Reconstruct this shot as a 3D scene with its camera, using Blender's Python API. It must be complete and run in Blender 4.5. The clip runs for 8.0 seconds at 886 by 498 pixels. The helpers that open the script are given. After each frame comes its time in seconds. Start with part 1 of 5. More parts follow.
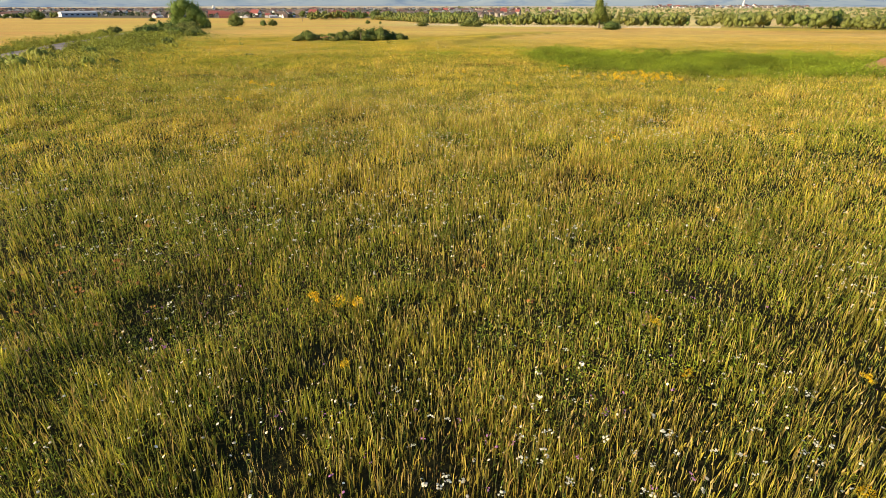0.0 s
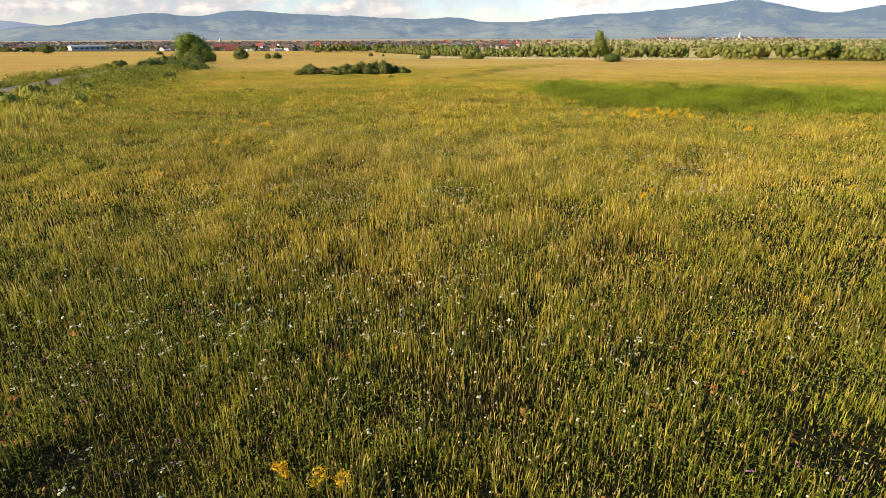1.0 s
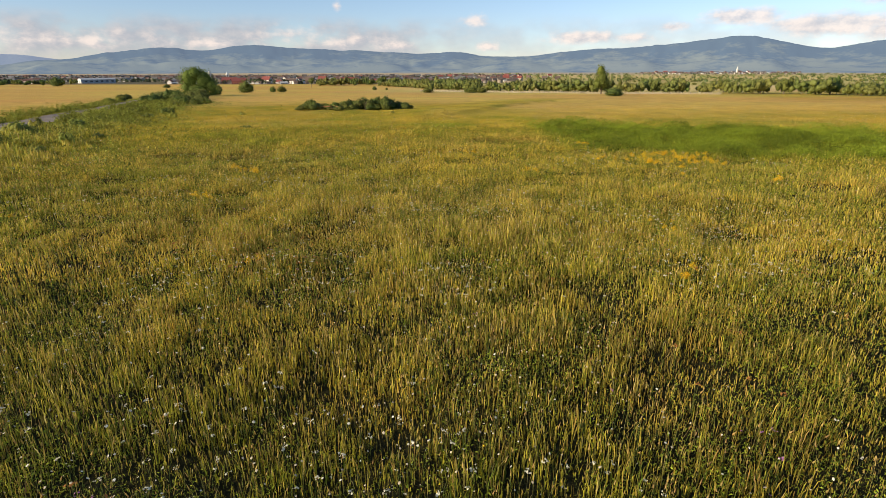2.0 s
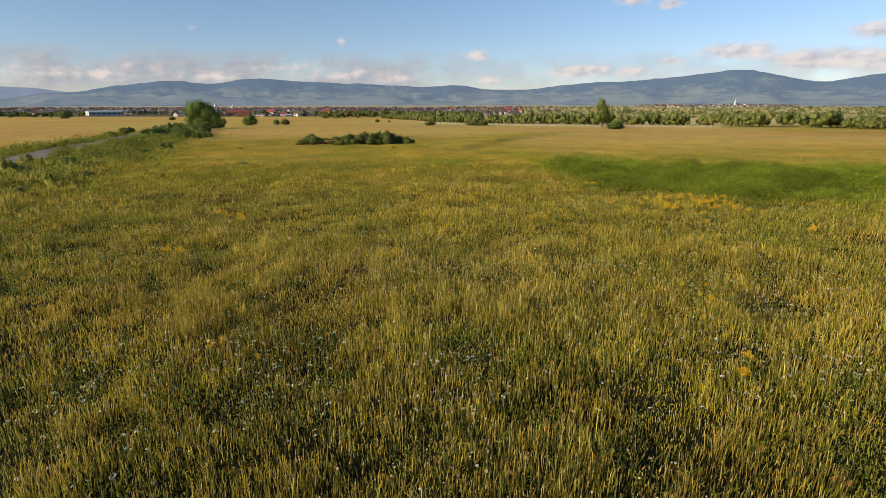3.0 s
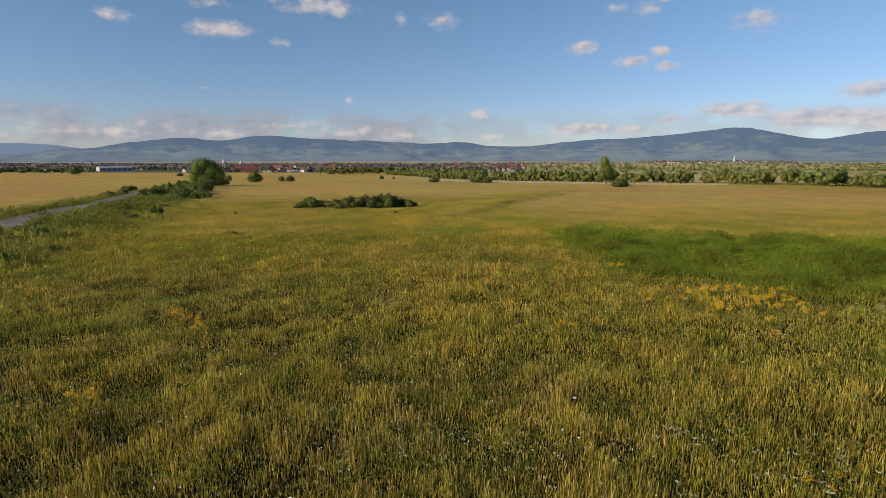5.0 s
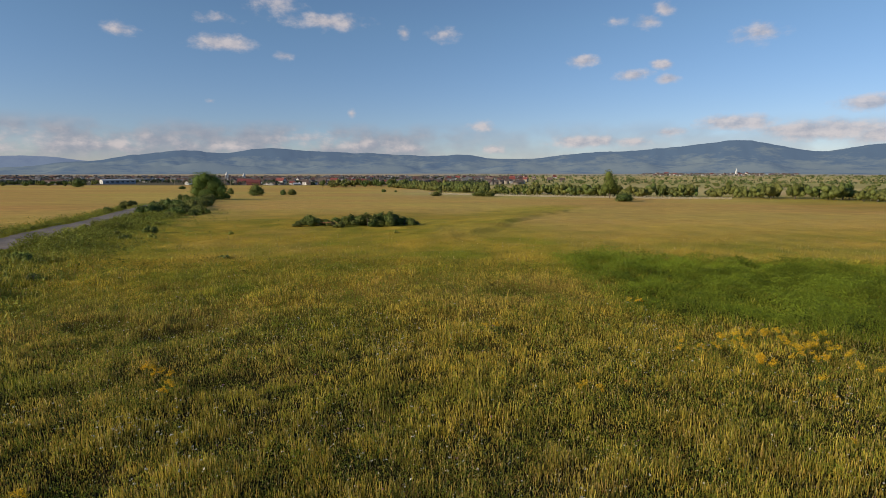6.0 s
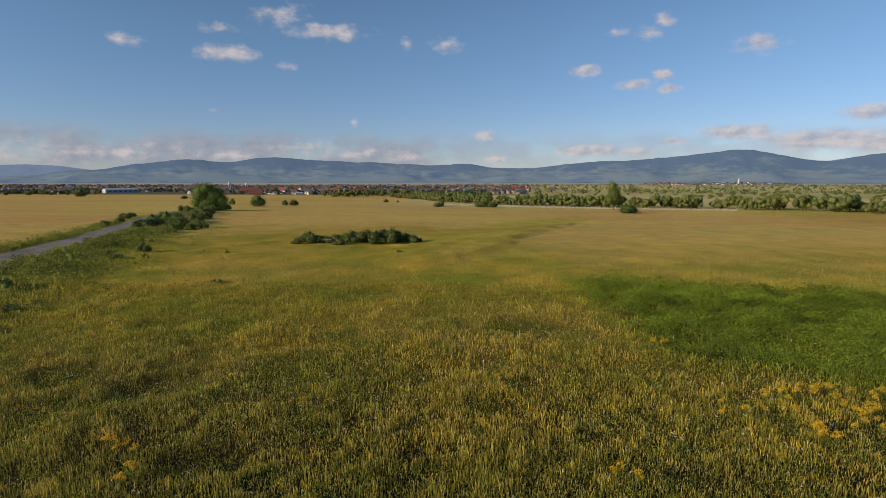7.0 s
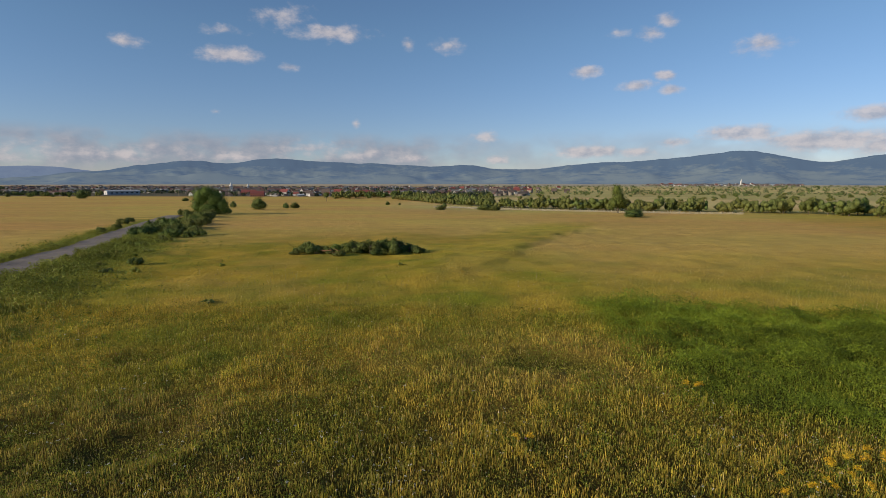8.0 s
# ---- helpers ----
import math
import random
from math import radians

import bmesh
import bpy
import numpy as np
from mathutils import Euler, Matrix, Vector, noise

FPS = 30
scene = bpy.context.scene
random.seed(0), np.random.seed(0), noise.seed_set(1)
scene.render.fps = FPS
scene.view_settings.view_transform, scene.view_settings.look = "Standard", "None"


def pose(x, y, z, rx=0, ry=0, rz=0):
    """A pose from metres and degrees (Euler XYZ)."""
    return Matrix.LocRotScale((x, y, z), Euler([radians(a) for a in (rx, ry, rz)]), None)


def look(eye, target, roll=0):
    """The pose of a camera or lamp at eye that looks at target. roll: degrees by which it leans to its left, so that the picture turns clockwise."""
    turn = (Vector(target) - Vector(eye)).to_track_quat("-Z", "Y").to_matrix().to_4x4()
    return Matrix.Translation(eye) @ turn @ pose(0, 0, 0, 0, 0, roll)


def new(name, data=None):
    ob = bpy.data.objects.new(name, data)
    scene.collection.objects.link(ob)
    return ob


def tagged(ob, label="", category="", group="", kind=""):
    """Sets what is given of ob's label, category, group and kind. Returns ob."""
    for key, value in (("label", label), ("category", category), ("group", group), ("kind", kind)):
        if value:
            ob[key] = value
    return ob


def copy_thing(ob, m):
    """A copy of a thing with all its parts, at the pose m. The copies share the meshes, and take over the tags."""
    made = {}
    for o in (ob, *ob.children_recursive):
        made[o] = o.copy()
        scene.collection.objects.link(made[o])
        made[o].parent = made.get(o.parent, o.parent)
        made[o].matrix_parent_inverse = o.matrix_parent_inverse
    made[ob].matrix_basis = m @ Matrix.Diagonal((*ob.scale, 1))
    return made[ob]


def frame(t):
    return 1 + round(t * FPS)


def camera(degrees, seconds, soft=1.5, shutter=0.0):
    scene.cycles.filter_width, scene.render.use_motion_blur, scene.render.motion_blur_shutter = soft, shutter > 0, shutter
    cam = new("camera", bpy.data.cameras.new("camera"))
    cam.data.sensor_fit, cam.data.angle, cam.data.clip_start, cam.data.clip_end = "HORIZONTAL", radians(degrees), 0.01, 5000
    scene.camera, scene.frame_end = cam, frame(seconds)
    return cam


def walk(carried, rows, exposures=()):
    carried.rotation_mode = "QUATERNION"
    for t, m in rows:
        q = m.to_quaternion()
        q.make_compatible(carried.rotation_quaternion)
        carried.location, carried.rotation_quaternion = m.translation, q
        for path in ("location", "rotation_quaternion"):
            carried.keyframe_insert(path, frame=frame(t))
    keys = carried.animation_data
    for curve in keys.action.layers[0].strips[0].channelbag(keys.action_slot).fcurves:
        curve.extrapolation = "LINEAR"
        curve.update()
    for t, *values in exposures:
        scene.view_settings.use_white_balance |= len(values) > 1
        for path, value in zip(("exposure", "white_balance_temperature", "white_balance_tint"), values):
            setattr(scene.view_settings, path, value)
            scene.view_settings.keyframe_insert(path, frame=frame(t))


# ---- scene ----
cam = camera(79.0, 8.0, soft=0.8)
# seconds, x, y, z, pitch, roll, yaw
ROWS = [
    (0, -0.000, 0.000, 3.633, -24.676, 0.018, -0.000),
    (0.5, -0.092, 0.925, 3.646, -23.208, 0.128, 0.075),
    (1, -0.162, 1.907, 3.726, -21.700, 0.175, 0.164),
    (1.5, -0.168, 2.896, 3.844, -20.120, 0.158, 0.277),
    (2, -0.167, 3.890, 3.995, -18.520, 0.096, 0.445),
    (3.5, -0.176, 6.535, 4.368, -13.691, 0.054, 0.745),
    (4, -0.183, 7.458, 4.552, -12.078, 0.031, 0.853),
    (4.5, -0.181, 8.419, 4.745, -10.764, 0.021, 0.971),
    (5, -0.228, 9.378, 4.946, -9.644, 0.014, 1.068),
    (6.5, -0.421, 12.271, 5.870, -7.894, -0.011, 1.413),
    (7, -0.541, 13.307, 6.228, -7.414, -0.043, 1.520),
    (7.5, -0.685, 14.383, 6.606, -7.257, -0.044, 1.609),
    (8, -0.834, 15.483, 7.000, -7.304, -0.036, 1.700),
]
EXPOSURES = [(0.0, 1.12, 7500, 10), (1.5, 0.74, 7300, 10), (3.5, 0.22, 6850, 10), (5.0, 0.02, 6600, 10), (6.5, -0.1, 6450, 10), (8.0, -0.13, 6400, 10)]
walk(cam, [(t, pose(x, y, z, 90 + pitch, roll, yaw)) for t, x, y, z, pitch, roll, yaw in ROWS], EXPOSURES)

# ---------------------------------------------------------------- light
SUN_AZ, SUN_EL = radians(-118), radians(17.5)      # clockwise from +y; the sun stands low on the west side
rng = np.random.default_rng(7)


class Nodes:
    """A small helper to write node trees."""

    def __init__(self, tree):
        self.tree = tree
        tree.nodes.clear()

    def add(self, kind, **values):
        n = self.tree.nodes.new(kind)
        for key, v in values.items():
            setattr(n, key, v)
        return n

    def put(self, v, sock):
        if isinstance(v, bpy.types.NodeSocket):
            self.tree.links.new(v, sock)
        elif v is not None:
            sock.default_value = v

    def math(self, op, a, b=None, c=None, clamp=False):
        n = self.add("ShaderNodeMath", operation=op, use_clamp=clamp)
        for v, s in zip((a, b, c), n.inputs):
            self.put(v, s)
        return n.outputs[0]

    def vec(self, op, a, b=None):
        n = self.add("ShaderNodeVectorMath", operation=op)
        self.put(a, n.inputs[0])
        self.put(b, n.inputs[1])
        return n.outputs["Value"] if op in ("LENGTH", "DOT_PRODUCT") else n.outputs["Vector"]

    def noise(self, vector, scale, detail=4.0, rough=0.55):
        n = self.add("ShaderNodeTexNoise")
        self.put(vector, n.inputs["Vector"])
        n.inputs["Scale"].default_value, n.inputs["Detail"].default_value, n.inputs["Roughness"].default_value = scale, detail, rough
        return n.outputs["Fac"]

    def range(self, v, a, b, c=0.0, d=1.0, smooth=False):
        n = self.add("ShaderNodeMapRange", interpolation_type="SMOOTHSTEP" if smooth else "LINEAR")
        self.put(v, n.inputs[0])
        for s, x in zip(n.inputs[1:5], (a, b, c, d)):
            s.default_value = x
        return n.outputs[0]

    def mix(self, fac, a, b, blend="MIX"):
        n = self.add("ShaderNodeMix", data_type="RGBA", blend_type=blend)
        self.put(fac, n.inputs[0])
        self.put(a, n.inputs[6])
        self.put(b, n.inputs[7])
        return n.outputs[2]


# clouds: degrees east of north, degrees up, half width, half height, density
CLOUDS = [
    (-31.3, 12.1, 2.0, 0.8, 1.0),
    (-22.5, 11.8, 3.5, 1.0, 1.5),
    (-17.0, 11.0, 1.5, 0.5, 1.0),
    (-23.1, 13.9, 2.5, 0.6, 0.7),
    (-17.6, 15.5, 3.0, 1.4, 0.9),
    (-12.9, 14.3, 5.1, 1.0, 1.2),
    (-5.2, 13.5, 0.8, 0.8, 1.0),
    (-1.1, 13.4, 1.9, 0.9, 1.0),
    (-24.1, 6.5, 0.6, 0.3, 0.8),
    (-10.7, 5.7, 0.6, 0.6, 1.0),
    (12.8, 10.6, 1.9, 0.8, 1.4),
    (15.6, 14.0, 1.6, 0.6, 0.9),
    (18.8, 13.7, 1.7, 0.8, 1.1),
    (20.0, 14.6, 1.4, 0.8, 1.0),
    (17.8, 9.1, 2.1, 0.8, 1.4),
    (20.1, 9.9, 1.3, 0.6, 1.4),
    (20.6, 8.5, 1.4, 0.6, 1.5),
    (27.9, 11.8, 2.6, 1.2, 1.1),
    (36.5, 5.4, 2.8, 1.0, 1.5),
    (2.5, 4.5, 2.1, 0.8, 1.0),
    (13.1, 2.8, 4.7, 0.8, 1.6),
    (3.7, 2.1, 1.8, 0.6, 1.3),
    (17.7, 2.8, 2.6, 0.6, 1.2),
    (21.1, 3.6, 1.9, 0.6, 1.5),
    (26.9, 4.3, 4.3, 1.0, 1.7),
    (33.7, 3.4, 5.8, 1.2, 1.8),
    (37.3, 2.9, 2.8, 1.0, 1.6),
    (31.0, 3.6, 3.6, 0.6, 1.2),
    (-37.5, 2.2, 6.0, 1.2, 0.75),
    (-32.1, 2.4, 6.5, 1.0, 0.75),
    (-23.1, 2.3, 5.7, 0.8, 0.75),
    (-15.0, 3.2, 5.0, 0.9, 0.75),
    (-9.9, 2.6, 6.8, 0.9, 0.75),
    (-4.9, 2.2, 3.1, 0.7, 0.75),
]


def build_world():
    world = bpy.data.worlds.new("sky")
    world.use_nodes = True
    scene.world = world
    k = Nodes(world.node_tree)
    sky = k.add("ShaderNodeTexSky", sky_type="NISHITA", sun_disc=False)
    sky.sun_elevation, sky.sun_rotation = SUN_EL, SUN_AZ
    sky.altitude, sky.air_density, sky.dust_density, sky.ozone_density = 600.0, 1.0, 0.15, 1.6
    way = k.add("ShaderNodeTexCoord").outputs["Generated"]
    sep = k.add("ShaderNodeSeparateXYZ")
    k.put(way, sep.inputs[0])
    az = k.math("MULTIPLY", k.math("ARCTAN2", sep.outputs[0], sep.outputs[1]), 180 / math.pi)
    el = k.math("MULTIPLY", k.math("ARCSINE", sep.outputs[2]), 180 / math.pi)
    com = k.add("ShaderNodeCombineXYZ")
    k.put(az, com.inputs[0])
    k.put(el, com.inputs[1])
    p = com.outputs[0]
    stretched = k.vec("MULTIPLY", p, (0.62, 1.0, 1.0))
    fine = k.noise(stretched, 0.75, 6.0, 0.6)
    lit = k.noise(k.vec("ADD", stretched, (-0.35, 0.3, 0.0)), 0.75, 6.0, 0.6)
    wide = k.noise(stretched, 0.28, 3.0, 0.5)
    best = None
    for a, e, w, h, dens in CLOUDS:
        d = k.vec("LENGTH", k.vec("MULTIPLY", k.vec("SUBTRACT", p, (a, e, 0.0)), (1 / w, 1 / h, 0.0)))
        d = k.math("MULTIPLY", k.math("SUBTRACT", 1.0, d), dens)
        best = d if best is None else k.math("MAXIMUM", best, d)
    body = k.math("ADD", best, k.math("MULTIPLY", k.math("SUBTRACT", fine, 0.5), 2.2))
    mask = k.range(body, 0.0, 1.15, 0.0, 0.8, True)
    # the bank of haze and flat cloud above the hills
    bank = k.math("MULTIPLY", k.range(el, 0.4, 2.0, 0.3, 1.0, True), k.range(el, 3.4, 5.2, 1.0, 0.0, True))
    bank = k.math("MULTIPLY", bank, k.range(k.math("ADD", wide, k.math("MULTIPLY", fine, 0.25)), 0.45, 0.72, 0.0, 0.8, True))
    bank = k.math("MULTIPLY", bank, k.range(az, -8, 4, 1.0, 0.45, True))
    slope = k.math("SUBTRACT", fine, lit)
    tone = k.mix(k.range(slope, -0.17, 0.10, 0.0, 1.0), (4.0, 4.0, 4.6, 1), (6.7, 6.0, 5.9, 1))
    veil = k.mix(k.range(slope, -0.12, 0.16, 0.0, 1.0), (3.0, 3.2, 3.9, 1), (3.9, 3.85, 4.3, 1))
    air = k.mix(1.0, sky.outputs[0], k.mix(k.range(el, 0.0, 14.0), (0.74, 0.80, 1.15, 1), (0.85, 0.99, 1.15, 1)), "MULTIPLY")
    out = k.mix(mask, k.mix(bank, air, veil), tone)
    bg = k.add("ShaderNodeBackground")
    k.put(out, bg.inputs[0])
    bg.inputs[1].default_value = 0.1
    k.put(bg.outputs[0], k.add("ShaderNodeOutputWorld").inputs[0])


build_world()
sun = new("sun", bpy.data.lights.new("sun", "SUN"))
sun.data.energy, sun.data.angle, sun.data.color = 5.0, radians(0.6), (1.0, 0.85, 0.62)
to_sun = Vector((math.sin(SUN_AZ) * math.cos(SUN_EL), math.cos(SUN_AZ) * math.cos(SUN_EL), math.sin(SUN_EL)))
sun.matrix_world = look((0, 0, 60), Vector((0, 0, 60)) - to_sun)


# ---------------------------------------------------------------- ground and field layout
LAND_Y = [-5000, -20, 0, 10, 20, 30, 48, 70, 100, 190, 300, 500, 900, 1500, 5000]
LAND_Z = [0.75, 0.70, 0.65, 0.58, 0.40, 0.00, -0.35, -0.62, -1.6, -4.6, -7, -10.5, -15, -16.5, -16.5]


def lattice(x, y, size, seed):
    """Smooth value noise in 0..1 on a lattice of that size in metres."""
    table = np.random.default_rng(seed).random(4096)
    u, v = np.asarray(x) / size, np.asarray(y) / size
    i, j = np.floor(u).astype(np.int64), np.floor(v).astype(np.int64)
    a, b = u - i, v - j
    a, b = a * a * (3 - 2 * a), b * b * (3 - 2 * b)

    def at(p, q):
        return table[(p * 73856093 ^ q * 19349663) & 4095]
    return (at(i, j) * (1 - a) + at(i + 1, j) * a) * (1 - b) + (at(i, j + 1) * (1 - a) + at(i + 1, j + 1) * a) * b


def fractal(x, y, size, seed, octaves=3):
    total, weight = 0, 0
    for o in range(octaves):
        total = total + lattice(x, y, size / 2 ** o, seed + o) * 0.6 ** o
        weight += 0.6 ** o
    return total / weight


def land(x, y):
    """The ground's height."""
    y = np.asarray(y, float)
    z = np.interp(y, LAND_Y, LAND_Z)
    z = z + (fractal(x, y, 9.0, 5) - 0.5) * 0.2 * np.clip(1 - y / 400, 0, 1)
    near = (1 - smooth(y, 90, 240)) * smooth(np.abs(road_side(x, y)), 2.8, 4.2)
    z = z + (fractal(x, y, 1.9, 7, 3) - 0.5) * 0.34 * near                # hummocks
    z = z - 0.16 * hollow(x, y)
    tx = np.interp(y, [p[1] for p in TRACK], [p[0] for p in TRACK]) - x + (fractal(x, y, 5.0, 9) - 0.5) * 5.0
    return z + 0.30 * smooth(tx, -0.7, 0.6) * (1 - smooth(tx, 2, 12)) * smooth(y, 50, 62) * (1 - smooth(y, 105, 135))


def land1(x, y):
    return float(land(np.array([x]), np.array([y]))[0])


ROAD = [(-21.6, 10), (-28.6, 30), (-32.6, 42), (-38.6, 59), (-44.7, 77.3), (-52, 93), (-60, 111), (-72, 138), (-95, 190)]


def road_side(x, y):
    """Signed distance from the road's middle: plus on its east side."""
    rx = np.interp(y, [p[1] for p in ROAD], [p[0] for p in ROAD])
    return (np.asarray(x) - rx) * 0.93


def inside(x, y, corners):
    """How far a place lies inside a convex-ish outline, in metres (minus: outside)."""
    x, y = np.asarray(x, float), np.asarray(y, float)
    odd, best = np.zeros(x.shape, bool), np.full(x.shape, 1e9)
    for (ax, ay), (bx, by) in zip(corners, corners[1:] + corners[:1]):
        cross = (ay > y) != (by > y)
        odd ^= cross & (x < (bx - ax) * (y - ay) / (by - ay + 1e-12) + ax)
        t = np.clip(((x - ax) * (bx - ax) + (y - ay) * (by - ay)) / ((bx - ax) ** 2 + (by - ay) ** 2), 0, 1)
        best = np.minimum(best, np.hypot(x - ax - t * (bx - ax), y - ay - t * (by - ay)))
    return np.where(odd, best, -best)


LUSH = [(6.0, 47.8), (6.4, 41), (6.6, 36), (7.2, 32.3), (8.9, 30.2), (10.5, 29), (13, 28.5), (22, 27), (34, 27), (44, 34), (30, 42), (21, 45), (14.5, 47), (10, 48)]
TRACK = [(-2, 52), (2.1, 63), (10, 86), (30, 135), (40, 160)]


HOLLOWS = [(-2.8, 5.0, 0.9), (2.4, 36.4, 1.5), (3.7, 35.7, 1.5), (-9.8, 28.6, 1.4), (-13.1, 29.3, 1.3), (-6.0, 24.0, 0.9), (-6.5, 19.2, 0.9), (6.1, 15.0, 1.0), (-13.5, 36.0, 1.5), (-5.0, 44.0, 1.6), (13.0, 27.0, 1.3)]


def hollow(x, y):
    """Small damp hollows where the grass stays short and dark."""
    out = np.zeros(np.shape(x))
    ragged = (fractal(x, y, 0.9, 29) - 0.5) * 0.9
    for hx, hy, r in HOLLOWS:
        d = np.hypot((x - hx) / 1.25, y - hy) + ragged
        out = np.maximum(out, 1 - smooth(d, 0.45 * r, 1.1 * r))
    return out


def smooth(v, a, b):
    t = np.clip((v - a) / (b - a), 0, 1)
    return t * t * (3 - 2 * t)


def cover(x, y):
    """What grows where: weights of lush growth, dry gold grass, roadside weeds."""
    wob = (fractal(x, y, 5.0, 21) - 0.5) * 3.0
    lush = smooth(inside(x, y, LUSH) + wob * 0.8 + (fractal(x, y, 11.0, 25) - 0.5) * 1.6 + (fractal(x, y, 1.6, 23) - 0.5) * 2.4, -0.9, 1.5)
    s = road_side(x, y)
    verge = smooth(s + wob, 2.0, 3.0) * (1 - smooth(s + wob * 1.3, 6.5, 11.0)) + (1 - smooth(-s + wob, 3.8, 6.5)) * smooth(-s, 2.0, 2.6)
    verge = np.clip(verge, 0, 1) * (1 - smooth(y, 150, 200))
    tx = np.interp(y, [p[1] for p in TRACK], [p[0] for p in TRACK]) - x
    side = smooth(tx + wob * 0.8, -1.0, 1.5) * (1 - smooth(tx + wob * 2, 9, 20)) * smooth(y, 50, 60) * (1 - smooth(y, 120, 160))
    start = 88 - 38 * smooth(x, -8, 14)
    gold = smooth(y + wob * 3 + (fractal(x, y, 40, 33) - 0.5) * 40 - start, -14, 26)
    gold = np.maximum(gold, smooth(-s + wob, 4, 9))
    near_gold = smooth(fractal(x, y, 9, 41), 0.5, 0.72) * (0.2 + 0.3 * smooth(y, 8, 20) * (1 - 0.7 * smooth(y, 34, 46)))
    gold = np.clip(np.maximum(gold * (1 - 0.75 * side), near_gold), 0, 1) * (1 - lush) * (1 - verge)
    far_green = smooth(x - 60 - (y - 120) * 0.3 + wob * 5, 0, 30) * smooth(y, 100, 125) * (1 - smooth(y, 215, 260))
    gold = gold * (1 - 0.55 * far_green)
    return lush, gold, verge


GREEN, OLIVE, GOLD, RICH, WEED, STRAW = (np.array(c) for c in (
    (0.225, 0.240, 0.022), (0.455, 0.335, 0.042), (0.580, 0.388, 0.108), (0.250, 0.290, 0.020), (0.235, 0.245, 0.034), (0.640, 0.490, 0.130)))


def meadow_colour(x, y):
    lush, gold, verge = cover(x, y)
    n = np.clip(fractal(x, y, 3.6, 51) * 2.0 - 0.95 + 0.6 * smooth(y, 4, 11), 0, 1)[:, None]
    c = (GREEN * (1 - n) + OLIVE * n) * (1 + 0.16 * smooth(y, 5, 10) * (1 - smooth(y, 30, 60)))[:, None]
    rust = smooth(fractal(x, y, 5.0, 57), 0.55, 0.78)[:, None] * (0.6 - 0.35 * smooth(y, 15, 32))[:, None]
    c = c + (np.array((0.36, 0.24, 0.05)) - c) * rust
    c = c + (GOLD - c) * (gold * 0.85)[:, None]
    streak = 0.84 + 0.32 * fractal(np.asarray(x) * 0.35, y, 14.0, 53, 4)
    c = c * (1 + (streak - 1) * smooth(y, 45, 75))[:, None]
    c = c + (GREEN * 0.6 - c) * (hollow(x, y) * 0.75)[:, None]
    c = c + (WEED - c) * (verge * 0.9)[:, None]
    rich = RICH + (np.array((0.270, 0.300, 0.022)) - RICH) * smooth(np.asarray(y) + (fractal(x, y, 7.0, 55) - 0.5) * 14, 33, 44)[:, None]
    c = c + (rich - c) * (lush * (0.45 + 0.55 * smooth(fractal(x, y, 4.5, 59), 0.3, 0.6)))[:, None]
    return c


# ---------------------------------------------------------------- materials
def material(name, colour, rough=0.8, vary=0.25, scale=3.0, bump=0.0, bump_scale=20.0, metal=0.0):
    m = bpy.data.materials.new(name)
    m.use_nodes = True
    k = Nodes(m.node_tree)
    b = k.add("ShaderNodeBsdfPrincipled")
    pos = k.add("ShaderNodeTexCoord").outputs["Object"]
    n = k.noise(pos, scale, 5.0)
    n2 = k.noise(pos, scale * 9, 3.0)
    rnd = k.add("ShaderNodeObjectInfo").outputs["Random"]
    v = k.math("ADD", k.math("MULTIPLY", n, 0.55), k.math("ADD", k.math("MULTIPLY", n2, 0.25), k.math("MULTIPLY", rnd, 0.2)))
    f = k.range(v, 0.3, 0.7, 1 - vary, 1 + vary)
    hsv = k.add("ShaderNodeHueSaturation")
    k.put(f, hsv.inputs["Value"])
    hsv.inputs["Color"].default_value = (*colour, 1)
    k.put(hsv.outputs[0], b.inputs["Base Color"])
    b.inputs["Roughness"].default_value, b.inputs["Metallic"].default_value = rough, metal
    if bump:
        bn = k.add("ShaderNodeBump")
        bn.inputs["Strength"].default_value = bump
        bn.inputs["Distance"].default_value = 0.02
        k.put(k.noise(pos, bump_scale, 6.0), bn.inputs["Height"])
        k.put(bn.outputs[0], b.inputs["Normal"])
    k.put(b.outputs[0], k.add("ShaderNodeOutputMaterial").inputs[0])
    return m


def plant_material(name, colour=None, through_light=0.42, vary=0.3, hues=(0.47, 0.525)):
    """Leaves and blades: colour from the mesh's own attribute, or one colour varied leaf by leaf; lets some light through."""
    m = bpy.data.materials.new(name)
    m.use_nodes = True
    k = Nodes(m.node_tree)
    geo = k.add("ShaderNodeNewGeometry")
    if colour is None:
        base = k.add("ShaderNodeAttribute", attribute_name="tint").outputs["Color"]
    else:
        hsv = k.add("ShaderNodeHueSaturation")
        hsv.inputs["Color"].default_value = (*colour, 1)
        rnd = k.add("ShaderNodeObjectInfo").outputs["Random"]
        k.put(k.range(geo.outputs["Random Per Island"], 0, 1, 1 - vary, 1 + vary), hsv.inputs["Value"])
        k.put(k.range(rnd, 0, 1, *hues), hsv.inputs["Hue"])
        base = hsv.outputs[0]
    b = k.add("ShaderNodeBsdfPrincipled")
    k.put(base, b.inputs["Base Color"])
    b.inputs["Roughness"].default_value = 0.6
    b.inputs["Specular IOR Level"].default_value = 0.15
    t = k.add("ShaderNodeBsdfTranslucent")
    k.put(base, t.inputs[0])
    mix = k.add("ShaderNodeMixShader")
    mix.inputs[0].default_value = through_light
    k.put(b.outputs[0], mix.inputs[1])
    k.put(t.outputs[0], mix.inputs[2])
    k.put(mix.outputs[0], k.add("ShaderNodeOutputMaterial").inputs[0])
    return m


